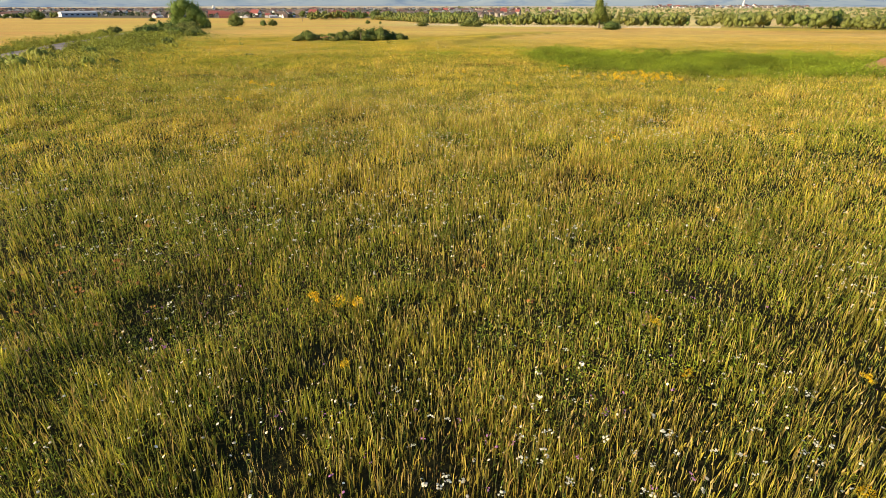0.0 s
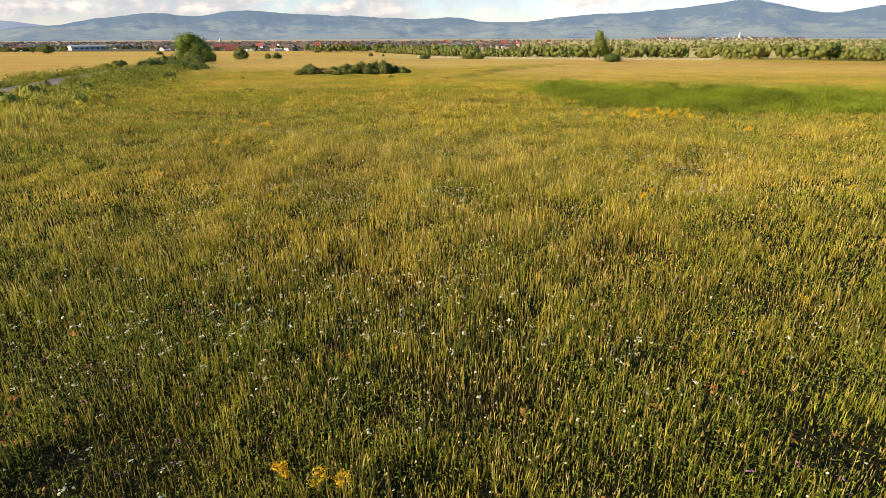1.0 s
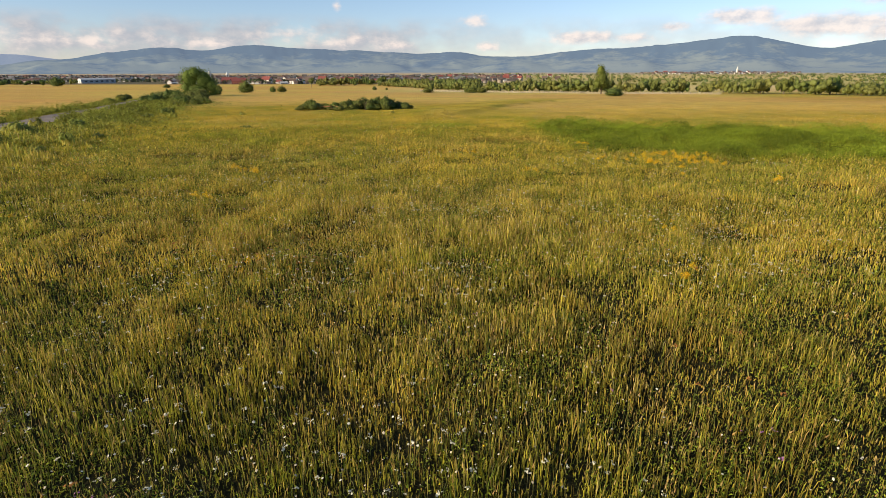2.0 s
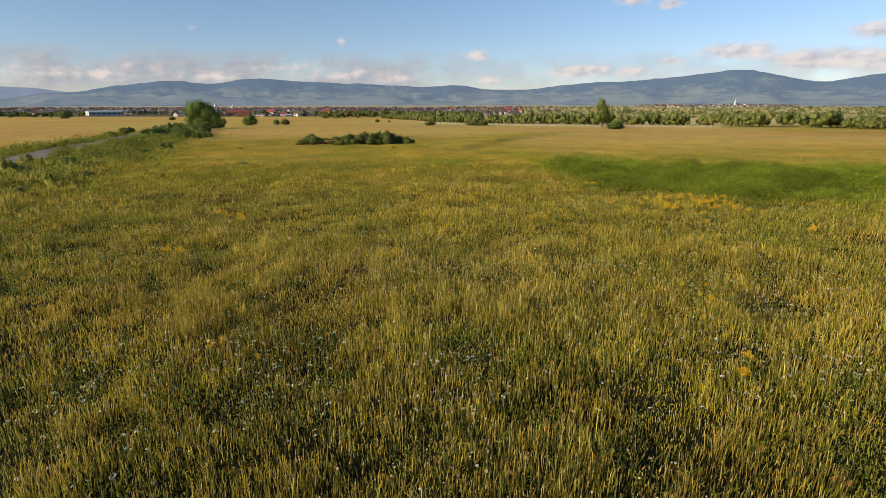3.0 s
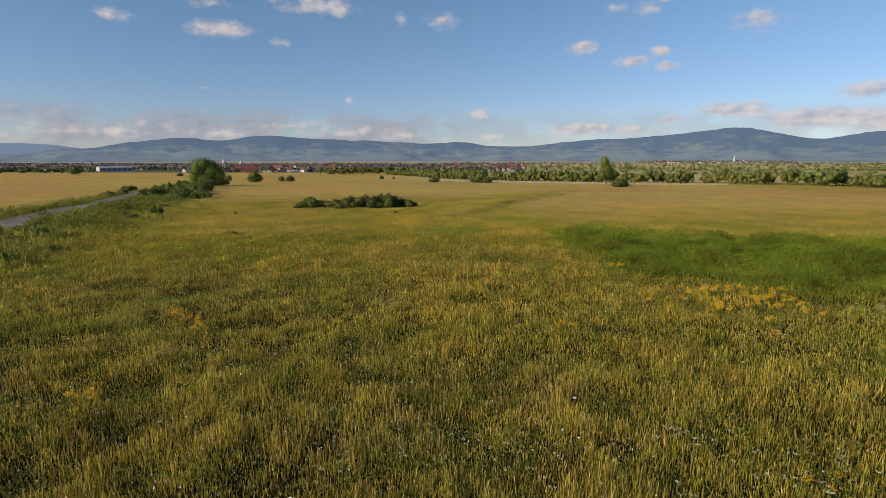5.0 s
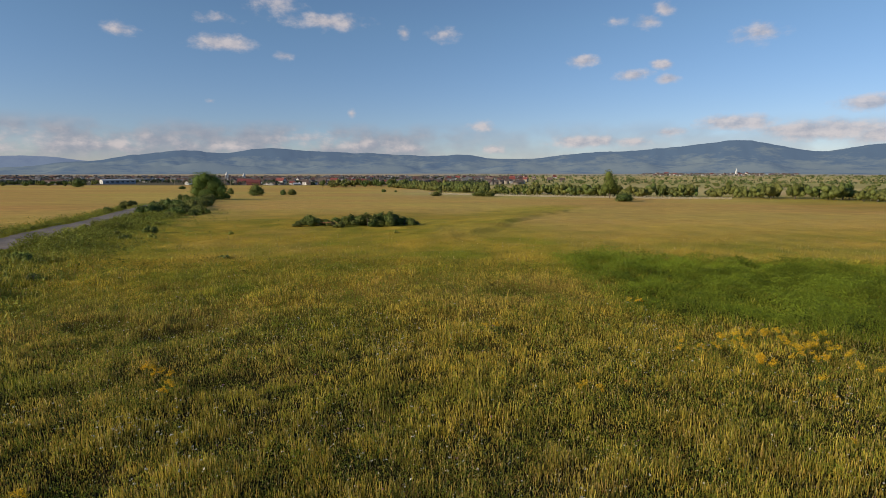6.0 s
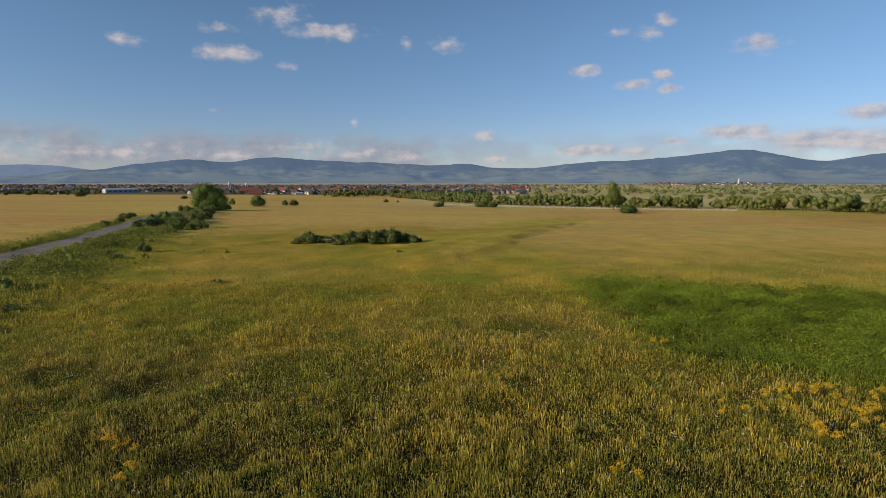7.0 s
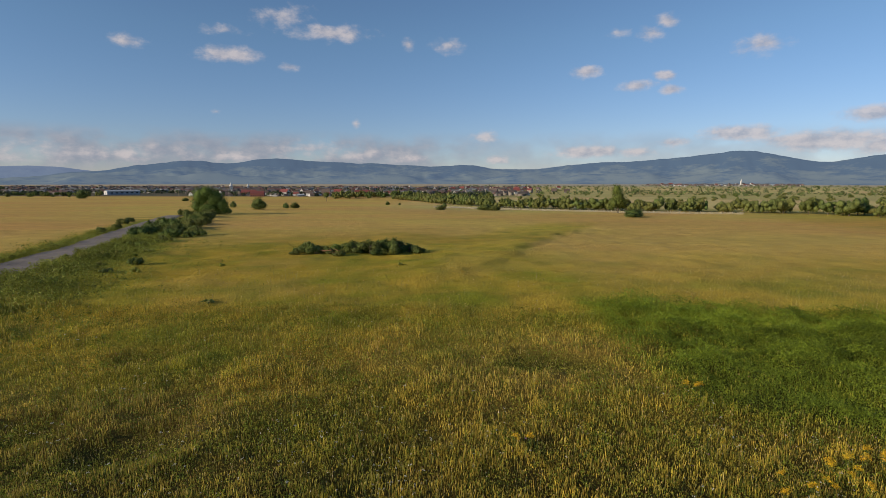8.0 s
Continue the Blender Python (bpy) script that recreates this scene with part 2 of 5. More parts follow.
def ground_material():
    m = bpy.data.materials.new("meadow ground")
    m.use_nodes = True
    k = Nodes(m.node_tree)
    b = k.add("ShaderNodeBsdfPrincipled")
    pos = k.add("ShaderNodeNewGeometry").outputs["Position"]
    base = k.add("ShaderNodeAttribute", attribute_name="tint").outputs["Color"]
    big, mid, small = k.noise(pos, 0.012, 4.0), k.noise(pos, 0.35, 5.0), k.noise(pos, 6.0, 4.0)
    v = k.math("ADD", k.math("MULTIPLY", k.math("ADD", k.math("MULTIPLY", mid, 0.5), k.math("MULTIPLY", small, 0.5)), 1.0), 0.0)
    hsv = k.add("ShaderNodeHueSaturation")
    k.put(base, hsv.inputs["Color"])
    k.put(k.range(v, 0.3, 0.7, 0.75, 1.25), hsv.inputs["Value"])
    k.put(k.range(big, 0.3, 0.7, 0.475, 0.52), hsv.inputs["Hue"])
    k.put(hsv.outputs[0], b.inputs["Base Color"])
    b.inputs["Roughness"].default_value = 0.95
    b.inputs["Specular IOR Level"].default_value = 0.05
    bn = k.add("ShaderNodeBump")
    bn.inputs["Strength"].default_value, bn.inputs["Distance"].default_value = 0.8, 0.35
    k.put(k.math("ADD", k.math("MULTIPLY", small, 0.4), mid), bn.inputs["Height"])
    k.put(bn.outputs[0], b.inputs["Normal"])
    k.put(b.outputs[0], k.add("ShaderNodeOutputMaterial").inputs[0])
    return m


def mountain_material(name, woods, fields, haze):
    """Wooded far hills: forest with paler clearings low down; blue haze is painted into colours and glow."""
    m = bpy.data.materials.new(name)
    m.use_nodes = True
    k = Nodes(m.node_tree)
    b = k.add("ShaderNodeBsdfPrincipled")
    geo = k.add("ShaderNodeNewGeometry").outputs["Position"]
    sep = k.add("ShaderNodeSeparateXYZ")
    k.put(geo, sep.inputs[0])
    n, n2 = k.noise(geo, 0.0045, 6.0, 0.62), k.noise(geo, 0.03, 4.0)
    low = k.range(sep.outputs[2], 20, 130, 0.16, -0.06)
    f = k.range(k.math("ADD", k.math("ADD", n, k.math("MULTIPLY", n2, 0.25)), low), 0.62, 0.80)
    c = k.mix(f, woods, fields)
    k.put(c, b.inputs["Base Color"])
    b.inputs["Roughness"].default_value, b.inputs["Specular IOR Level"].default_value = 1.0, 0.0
    # the slopes are no light source: this faint glow paints the air's haze
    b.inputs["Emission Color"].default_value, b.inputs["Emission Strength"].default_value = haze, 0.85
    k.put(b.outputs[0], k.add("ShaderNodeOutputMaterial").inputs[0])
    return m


GROUND = ground_material()
# bluish woods and fields: distance haze is painted into these colours
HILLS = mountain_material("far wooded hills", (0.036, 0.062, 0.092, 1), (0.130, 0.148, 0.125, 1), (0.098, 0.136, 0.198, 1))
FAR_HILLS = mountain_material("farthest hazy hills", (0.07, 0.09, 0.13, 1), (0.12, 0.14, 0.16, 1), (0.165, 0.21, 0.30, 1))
GRASS = plant_material("grass blades")
FLORA = plant_material("small leaves and petals", None, 0.25)
LEAF_DARK = plant_material("dark green leaves", (0.125, 0.155, 0.040), 0.3)
LEAF_MID = plant_material("willow leaves", (0.165, 0.185, 0.052), 0.3, 0.25)
LEAF_FRESH = plant_material("fresh green leaves", (0.150, 0.185, 0.042), 0.35)
BARK = material("bark", (0.11, 0.085, 0.06), 0.9, 0.3, 2.0, 0.5)
ASPHALT = material("worn grey asphalt", (0.25, 0.20, 0.16), 0.9, 0.4, 0.35, 0.4, 40.0)
SOIL = material("bare brown soil", (0.25, 0.125, 0.055), 0.95, 0.35, 1.5, 0.8, 8.0)
WALL = material("pale plaster", (0.28, 0.24, 0.20), 0.9, 0.35, 0.4)
WALL_WHITE = material("white plaster", (0.58, 0.56, 0.53), 0.8, 0.1, 0.4)
ROOF_RED = material("red sheet roof", (0.20, 0.055, 0.045), 0.6, 0.25, 0.5)
ROOF_TILE = material("brown tile roof", (0.115, 0.080, 0.066), 0.85, 0.4, 0.5)
ROOF_GREY = material("grey sheet roof", (0.42, 0.44, 0.46), 0.5, 0.15, 0.3)
GREY_WALL = material("grey cladding", (0.30, 0.33, 0.37), 0.6, 0.2, 0.3)
GLASS = material("dark window glass", (0.03, 0.035, 0.045), 0.15, 0.2)
STEEL = material("dull steel", (0.35, 0.36, 0.38), 0.4, 0.15, metal=0.8)
FENCE = material("weathered pale wood", (0.32, 0.28, 0.20), 0.9, 0.3, 2.0)


# ---------------------------------------------------------------- mesh helpers
def mesh_np(name, verts, quads=None, tris=None, mat=None, tint=None, smooth_faces=False):
    me = bpy.data.meshes.new(name)
    quads = np.zeros((0, 4), np.int32) if quads is None else np.asarray(quads, np.int32)
    tris = np.zeros((0, 3), np.int32) if tris is None else np.asarray(tris, np.int32)
    verts = np.asarray(verts, np.float32)
    me.vertices.add(len(verts))
    me.vertices.foreach_set("co", verts.ravel())
    loops = np.concatenate([quads.ravel(), tris.ravel()])
    me.loops.add(len(loops))
    me.loops.foreach_set("vertex_index", loops)
    me.polygons.add(len(quads) + len(tris))
    starts = np.concatenate([np.arange(len(quads)) * 4, len(quads) * 4 + np.arange(len(tris)) * 3]).astype(np.int32)
    me.polygons.foreach_set("loop_start", starts)
    if tint is not None:
        col = np.ones((len(verts), 4), np.float32)
        col[:, :3] = tint
        me.attributes.new("tint", "FLOAT_COLOR", "POINT").data.foreach_set("color", col.ravel())
    me.update(calc_edges=True)
    if smooth_faces:
        me.polygons.foreach_set("use_smooth", np.ones(len(me.polygons), bool))
    if mat:
        me.materials.append(mat)
    return me


def part(name, bm, mat, parent=None, label=""):
    """Links a bmesh (or a ready mesh) as ONE mesh object under a thing or part."""
    if isinstance(bm, bmesh.types.BMesh):
        me = bpy.data.meshes.new(name)
        bm.to_mesh(me)
        bm.free()
        me.materials.append(mat)
    else:
        me = bm
    ob = new(name, me)
    ob.parent = parent
    return tagged(ob, label)


def box(bm, x0, x1, y0, y1, z0, z1):
    m = Matrix.Translation(((x0 + x1) / 2, (y0 + y1) / 2, (z0 + z1) / 2)) @ Matrix.Diagonal((x1 - x0, y1 - y0, z1 - z0, 1))
    bmesh.ops.create_cube(bm, size=1, matrix=m)
    return bm


def tube(bm, p, q, r0, r1, sides=7):
    p, q = Vector(p), Vector(q)
    m = Matrix.Translation((p + q) / 2) @ (q - p).to_track_quat("Z", "Y").to_matrix().to_4x4()
    bmesh.ops.create_cone(bm, cap_ends=True, segments=sides, radius1=r0, radius2=r1, depth=(q - p).length, matrix=m)
    return bm


# ---------------------------------------------------------------- the large structure
def build_ground():
    near = np.concatenate([np.arange(-84, -44, 0.8), np.arange(-44, 44, 0.65), np.arange(44, 84.1, 0.8)])
    out = 84 * 1.11 ** np.arange(1, 40)
    out = out[out < 4950]
    xs = np.concatenate([-out[::-1], [*near], out])
    ys = np.concatenate([-out[::-1], np.arange(-84, -4, 6), np.arange(-4, 12, 0.8), np.arange(12, 90, 0.65), np.arange(90, 150, 0.8), 150 * 1.05 ** np.arange(0, 72)])
    ys = np.unique(np.clip(ys, -4900, 4950))
    X, Y = np.meshgrid(xs, ys)
    x, y = X.ravel(), Y.ravel()
    z = land(x, y)
    s = np.abs(road_side(x, y))
    z = z - 0.12 * (1 - smooth(s, 2.5, 3.6)) * (y > 8) * (y < 195)
    c = meadow_colour(x, y)
    lush, gold, verge = cover(x, y)
    # thatch and earth under the tall grass close by, painted near black for the shade in its gaps; closed sward far off
    shaded_thatch = np.array((0.022, 0.022, 0.009))
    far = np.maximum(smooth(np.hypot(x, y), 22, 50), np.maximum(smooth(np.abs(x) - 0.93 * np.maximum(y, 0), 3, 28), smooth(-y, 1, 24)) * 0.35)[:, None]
    # the lush patch's ground is darkened too, as painted shade between its plants
    c = shaded_thatch + (c - shaded_thatch) * far * (1 - 0.65 * lush * (1 - smooth(y, 36, 46)))[:, None]
    # the far plain: dry pasture and green scrub in broad strips
    plain = smooth(y + (fractal(x, y, 300, 61) - 0.5) * 120, 220, 330) * smooth(x + y * 0.02, -60, 20)
    scrub = np.array((0.45, 0.39, 0.14))
    dry = np.array((0.62, 0.48, 0.20))
    t = smooth(fractal(x * 0.25, y, 120, 63), 0.45, 0.68)[:, None]
    c = c + ((scrub * (1 - t) + dry * t) - c) * plain[:, None]
    townland = (smooth(y, 600, 680) * (1 - smooth(x, 0, 120)) * (1 - smooth(y, 1700, 2100)))[:, None]
    c = c + (np.array((0.13, 0.115, 0.075)) - c) * townland
    # towards the hills, pale atmospheric haze is painted into the plain's colour
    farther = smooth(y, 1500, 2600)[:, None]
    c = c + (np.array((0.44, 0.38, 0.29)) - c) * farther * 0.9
    n, m = len(ys), len(xs)
    i = np.arange(n * m).reshape(n, m)
    quads = np.stack([i[:-1, :-1], i[:-1, 1:], i[1:, 1:], i[1:, :-1]], -1).reshape(-1, 4)
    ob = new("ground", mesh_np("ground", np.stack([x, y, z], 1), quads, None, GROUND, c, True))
    tagged(ob, "wide flat meadow and plain of green and golden grass", "ground", kind="structure")


def build_road():
    ys = np.arange(6, 192, 1.0)
    rx = np.interp(ys, [p[1] for p in ROAD], [p[0] for p in ROAD])
    ker = np.ones(9) / 9
    rx = np.convolve(np.pad(rx, 4, mode="edge"), ker, "valid")
    dx = np.gradient(rx)
    across = np.array([-2.6, -2.35, -1.2, 0.0, 1.2, 2.35, 2.6])
    crown = np.array([-0.12, 0.0, 0.03, 0.045, 0.03, 0.0, -0.12])
    ragged = (lattice(ys, ys * 0, 1.7, 71) - 0.5) * 0.5
    v = []
    for k, (a, c) in enumerate(zip(across, crown)):
        w = ragged * (1 if a > 0 else -1) * (abs(a) > 2.3)
        v.append(np.stack([rx + a + w, ys + 0 * a - dx * a, land(rx, ys) + c + 0.02], 1))
    v = np.stack(v, 1)
    n, m = v.shape[:2]
    i = np.arange(n * m).reshape(n, m)
    quads = np.stack([i[:-1, :-1], i[:-1, 1:], i[1:, 1:], i[1:, :-1]], -1).reshape(-1, 4)
    tagged(new("road", mesh_np("road", v.reshape(-1, 3), quads, None, ASPHALT, None, True)), "narrow worn grey asphalt lane between weedy verges", "road", kind="structure")


# skyline of the far hills: degrees east of north, height in metres
RIDGE = [
    (-54.8, 30),
    (-43.0, 32),
    (-39.5, 40),
    (-36.5, 70),
    (-34.0, 82),
    (-30.3, 135),
    (-26.2, 168),
    (-23.7, 146),
    (-21.4, 165),
    (-18.9, 188),
    (-14.8, 166),
    (-10.2, 159),
    (-5.5, 142),
    (-1.6, 129),
    (1.3, 152),
    (3.1, 120),
    (5.5, 106),
    (9.2, 119),
    (13.7, 157),
    (17.5, 163),
    (21.1, 185),
    (24.8, 220),
    (27.6, 235),
    (30.2, 188),
    (32.8, 146),
    (34.9, 157),
    (37.4, 188),
    (41.8, 204),
    (47.5, 142),
    (55.9, 98),
]


FAR_RIDGE = [(-60, 120), (-54.8, 124), (-47.3, 131), (-43.0, 109), (-38.7, 124), (-36.5, 112), (-34.0, 84), (-30, 60), (-26, 20)]


def build_far_hills():
    az = np.arange(-75, -25, 0.3)
    rr = np.linspace(4550, 4900, 8)
    A, Rr = np.meshgrid(az, rr)
    top = np.interp(A, [p[0] for p in FAR_RIDGE], [p[1] for p in FAR_RIDGE]) + (fractal(A * 75, A * 0, 130, 97, 4) - 0.5) * 10
    z = -17.5 + top * np.sin(np.clip((Rr - 4550) / 200, 0, 1.7) * math.pi / 2)
    i = np.arange(A.size).reshape(A.shape)
    quads = np.stack([i[:-1, :-1], i[:-1, 1:], i[1:, 1:], i[1:, :-1]], -1).reshape(-1, 4)
    v = np.stack([Rr * np.sin(np.radians(A)), Rr * np.cos(np.radians(A)), z], 2).reshape(-1, 3)
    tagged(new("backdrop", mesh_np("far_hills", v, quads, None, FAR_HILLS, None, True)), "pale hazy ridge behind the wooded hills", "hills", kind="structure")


def build_hills():
    az = np.arange(-90, 90.01, 0.22)
    rr = np.concatenate([np.linspace(3300, 4400, 40), [4500, 4650, 4850]])
    A, Rr = np.meshgrid(az, rr)
    a, r = A.ravel(), Rr.ravel()
    x, y = r * np.sin(np.radians(a)), r * np.cos(np.radians(a))
    top = np.interp(az, [p[0] for p in RIDGE], [p[1] for p in RIDGE])
    top = np.convolve(np.pad(top, 5, mode="edge"), np.ones(11) / 11, "valid")
    top = np.tile(top, len(rr)) + (fractal(a * 75, a * 0, 130, 95, 5) - 0.5) * 20
    rise = np.clip((r - 3320) / 1030, 0, 1)
    spur = fractal(a * 75 + rise * 90, rise * 260, 300, 81, 4)          # ribs and gullies running down the slopes
    rib = 1 - np.abs(2 * spur - 1)
    slope = smooth(rise ** 0.9, 0.0, 1.0) * 0.55 + rise ** 2.2 * 0.45
    foot = 45 * smooth(fractal(a * 75, a * 0 + 7, 520, 85, 2), 0.45, 0.75) * np.exp(-((rise - 0.33) / 0.16) ** 2)
    h = top * slope * (1 - 0.5 * rib * (1 - rise) * 2 * np.clip(rise * 2, 0, 1)) + foot
    h = np.where(r > 4400, top * np.clip(1 - (r - 4400) / 450, 0, 1), h)
    z = -17.5 + np.maximum(h, 0)
    n, m = A.shape
    i = np.arange(n * m).reshape(n, m)
    quads = np.stack([i[:-1, :-1], i[:-1, 1:], i[1:, 1:], i[1:, :-1]], -1).reshape(-1, 4)
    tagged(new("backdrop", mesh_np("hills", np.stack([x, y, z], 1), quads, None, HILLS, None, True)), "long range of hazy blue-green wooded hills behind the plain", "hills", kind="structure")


build_ground()
build_road()
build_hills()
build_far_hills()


# ---------------------------------------------------------------- plants as meshes
def leaf_cloud(points, normals, size, rand, droop=0.0, slim=0.3):
    """Small four-cornered leaves at the points, roughly facing along the normals."""
    n = len(points)
    d = normals + rand.normal(0, 0.55, (n, 3))
    d /= np.linalg.norm(d, axis=1)[:, None]
    u = np.cross(d, rand.normal(0, 1, (n, 3)))
    u /= np.linalg.norm(u, axis=1)[:, None] + 1e-9
    v = np.cross(d, u)
    v[:, 2] -= droop
    s = (size * rand.uniform(0.6, 1.35, n))[:, None]
    corner = np.stack([points - u * s * 0.5, points - v * s * slim + d * s * 0.08, points + u * s * 0.5, points + v * s * slim + d * s * 0.08], 1)
    quads = np.arange(4 * n).reshape(n, 4)
    return corner.reshape(-1, 3), quads


def crown_mesh(name, blobs, count, size, mat, seed, droop=0.0, solid=0.35, core=0.58):
    """A crown of leaves on the shells of several blobs (x, y, z, rx, ry, rz)."""
    rand = np.random.default_rng(seed)
    blobs = np.asarray(blobs, float)
    area = blobs[:, 3] * blobs[:, 5]
    pick = rand.choice(len(blobs), count, p=area / area.sum())
    d = rand.normal(0, 1, (count, 3))
    d /= np.linalg.norm(d, axis=1)[:, None]
    rad = 1 - rand.random(count) ** 2 * solid
    lump = 0.82 + 0.36 * np.sin(d[:, 0] * 7 + pick) * np.sin(d[:, 1] * 6 + pick * 2) * np.cos(d[:, 2] * 8)
    pts = blobs[pick, :3] + d * blobs[pick, 3:6] * (rad * lump)[:, None]
    keep = pts[:, 2] > 0.02
    v, q = leaf_cloud(pts[keep], d[keep], size, rand, droop)
    # the dense inner foliage that closes the crown behind its outer leaves
    u, w = np.meshgrid(np.arange(10) * 2 * np.pi / 10, np.linspace(0, np.pi, 7))
    ball = np.stack([np.cos(u) * np.sin(w), np.sin(u) * np.sin(w), np.cos(w)], 2).reshape(-1, 3)
    i, j = np.meshgrid(np.arange(10), np.arange(6))
    grid = np.stack([j * 10 + i, (j + 1) * 10 + i, (j + 1) * 10 + (i + 1) % 10, j * 10 + (i + 1) % 10], 2).reshape(-1, 4)
    vs, qs, at = [v], [q], len(v)
    for b in blobs:
        bump = core + 0.13 * np.sin(ball[:, 0] * 6 + b[0]) * np.sin(ball[:, 1] * 6 + b[1]) + rand.uniform(-0.07, 0.07, len(ball)) * (np.abs(ball[:, 2]) < 0.99)
        vs.append(b[:3] + ball * b[3:6] * bump[:, None])
        qs.append(grid + at)
        at += len(ball)
    v, q = np.concatenate(vs), np.concatenate(qs)
    v[:, 2] = np.maximum(v[:, 2], 0.0)
    return mesh_np(name, v, q, None, mat)


def trunk_mesh(height, radius, seed, limbs=4, lean=0.05, start=0.45):
    rand = random.Random(seed)
    bm = bmesh.new()
    top = Vector((rand.uniform(-lean, lean) * height, rand.uniform(-lean, lean) * height, height))
    mid = top * 0.5 + Vector((rand.uniform(-0.03, 0.03) * height, 0, 0))
    tube(bm, (0, 0, -0.2), mid, radius, radius * 0.7)
    tube(bm, mid, top, radius * 0.7, radius * 0.2)
    for k in range(limbs):
        a = k * 2.4 + rand.random()
        z = start + (0.9 - start) * k / max(limbs, 1)
        p = mid.lerp(top, max(0, (z - 0.5) * 2)) if z > 0.5 else Vector((0, 0, 0)).lerp(mid, z * 2)
        q = p + Vector((math.cos(a), math.sin(a), 0.9)) * height * rand.uniform(0.16, 0.26)
        tube(bm, p, q, radius * 0.4, radius * 0.1, 5)
    return bm


def tree(name, blobs, trunk, count, size, mat, seed, label, category, group="", limbs=4, droop=0.0, solid=0.35, core=0.58):
    root = new(name)
    part("trunk", trunk_mesh(trunk[0], trunk[1], seed, limbs), BARK, root)
    part("crown", crown_mesh("crown", blobs, count, size, mat, seed, droop, solid, core), mat, root)
    return tagged(root, label, category, group)


def place(ob, x, y, turn=0.0, sx=1.0, sz=None, sink=0.05):
    sz = sx if sz is None else sz
    ob.matrix_basis = Matrix.LocRotScale((x, y, land1(x, y) - sink), Euler((0, 0, turn)), (sx, sx, sz))
    return ob


def place_copy(ob, x, y, turn=0.0, sx=1.0, sz=None, sink=0.05):
    sz = sx if sz is None else sz
    c = copy_thing(ob, Matrix.Identity(4))
    return place(c, x, y, turn, sx, sz, sink)


def blob_bush(rand, n, w, d, h):
    """Lumps for a bush of width w, depth d and height h."""
    out = []
    for k in range(n):
        x, y = rand.uniform(-0.5, 0.5) * w * 0.75, rand.uniform(-0.5, 0.5) * d * 0.7
        top = h * rand.uniform(0.62, 1.0) * (1 - 0.5 * abs(2 * x / w) ** 2)
        rz = top * 0.5
        out.append((x, y, rz * 0.95, w * rand.uniform(0.16, 0.28), d * rand.uniform(0.18, 0.3), rz))
    return out


# ---------------------------------------------------------------- meadow grass
def reach(x, y):
    """How near the camera's way passes a place while it can be seen."""
    return np.maximum(np.maximum(1.15 * np.abs(x), 3.6 + 0.17 * y), y - 13.0)


def scatter(count, y0, y1, power):
    """Random places on the meadow, thinner with distance."""
    out, have = [], 0
    while have < count:
        n = 400000
        y = rng.uniform(y0, y1, n)
        x = rng.uniform(-1, 1, n) * (0.93 * y + 2.5)
        w = (0.93 * y + 2.5) / (0.93 * y1 + 2.5)
        e = reach(x, y)
        low = 3.6 + 0.17 * y0
        keep = rng.random(n) < w * np.minimum(1, (low / e) ** power)
        s = road_side(x, y)
        keep &= (np.abs(s) > 2.25) | (y > 190)
        keep &= np.hypot(x - 27.4, (y - 32) * 1.3) > 3.2
        w = keep & (x > 4) & (y > 25) & (y < 51)
        keep[w] = rng.random(w.sum()) > 0.55 * smooth(inside(x[w], y[w], LUSH), -0.5, 1.0)
        out.append(np.stack([x[keep], y[keep]], 1))
        have += keep.sum()
    return np.concatenate(out)[:count]


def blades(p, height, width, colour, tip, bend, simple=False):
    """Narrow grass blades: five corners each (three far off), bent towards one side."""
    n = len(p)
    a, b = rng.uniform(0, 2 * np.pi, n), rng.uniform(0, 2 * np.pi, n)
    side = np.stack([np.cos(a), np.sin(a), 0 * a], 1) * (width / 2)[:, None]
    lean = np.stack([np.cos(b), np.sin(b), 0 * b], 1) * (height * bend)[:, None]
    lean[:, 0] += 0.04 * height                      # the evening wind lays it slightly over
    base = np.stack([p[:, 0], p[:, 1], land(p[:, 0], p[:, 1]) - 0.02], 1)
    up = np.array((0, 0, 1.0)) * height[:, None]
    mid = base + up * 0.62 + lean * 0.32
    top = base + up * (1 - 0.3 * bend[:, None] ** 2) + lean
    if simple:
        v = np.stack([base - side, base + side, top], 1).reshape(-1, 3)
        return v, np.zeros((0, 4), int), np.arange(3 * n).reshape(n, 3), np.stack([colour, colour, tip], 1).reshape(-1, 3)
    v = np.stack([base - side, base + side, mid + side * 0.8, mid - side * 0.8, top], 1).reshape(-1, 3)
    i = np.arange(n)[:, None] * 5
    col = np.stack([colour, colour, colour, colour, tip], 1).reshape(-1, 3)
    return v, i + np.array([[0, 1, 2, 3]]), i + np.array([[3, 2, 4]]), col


def kites(p, height, width, colour, tip, bend):
    """Stalks with an ear: thin at the foot, widest under the top."""
    n = len(p)
    a, b = rng.uniform(0, 2 * np.pi, n), rng.uniform(0, 2 * np.pi, n)
    side = np.stack([np.cos(a), np.sin(a), 0 * a], 1) * (width / 2)[:, None]
    lean = np.stack([np.cos(b), np.sin(b), 0 * b], 1) * (height * bend)[:, None]
    base = np.stack([p[:, 0], p[:, 1], land(p[:, 0], p[:, 1]) - 0.02], 1)
    up = np.array((0, 0, 1.0)) * height[:, None]
    mid, top = base + up * 0.74 + lean * 0.55, base + up + lean
    v = np.stack([base, mid + side, top, mid - side], 1).reshape(-1, 3)
    return v, np.arange(4 * n).reshape(n, 4), np.stack([colour, tip, tip, tip], 1).reshape(-1, 3)


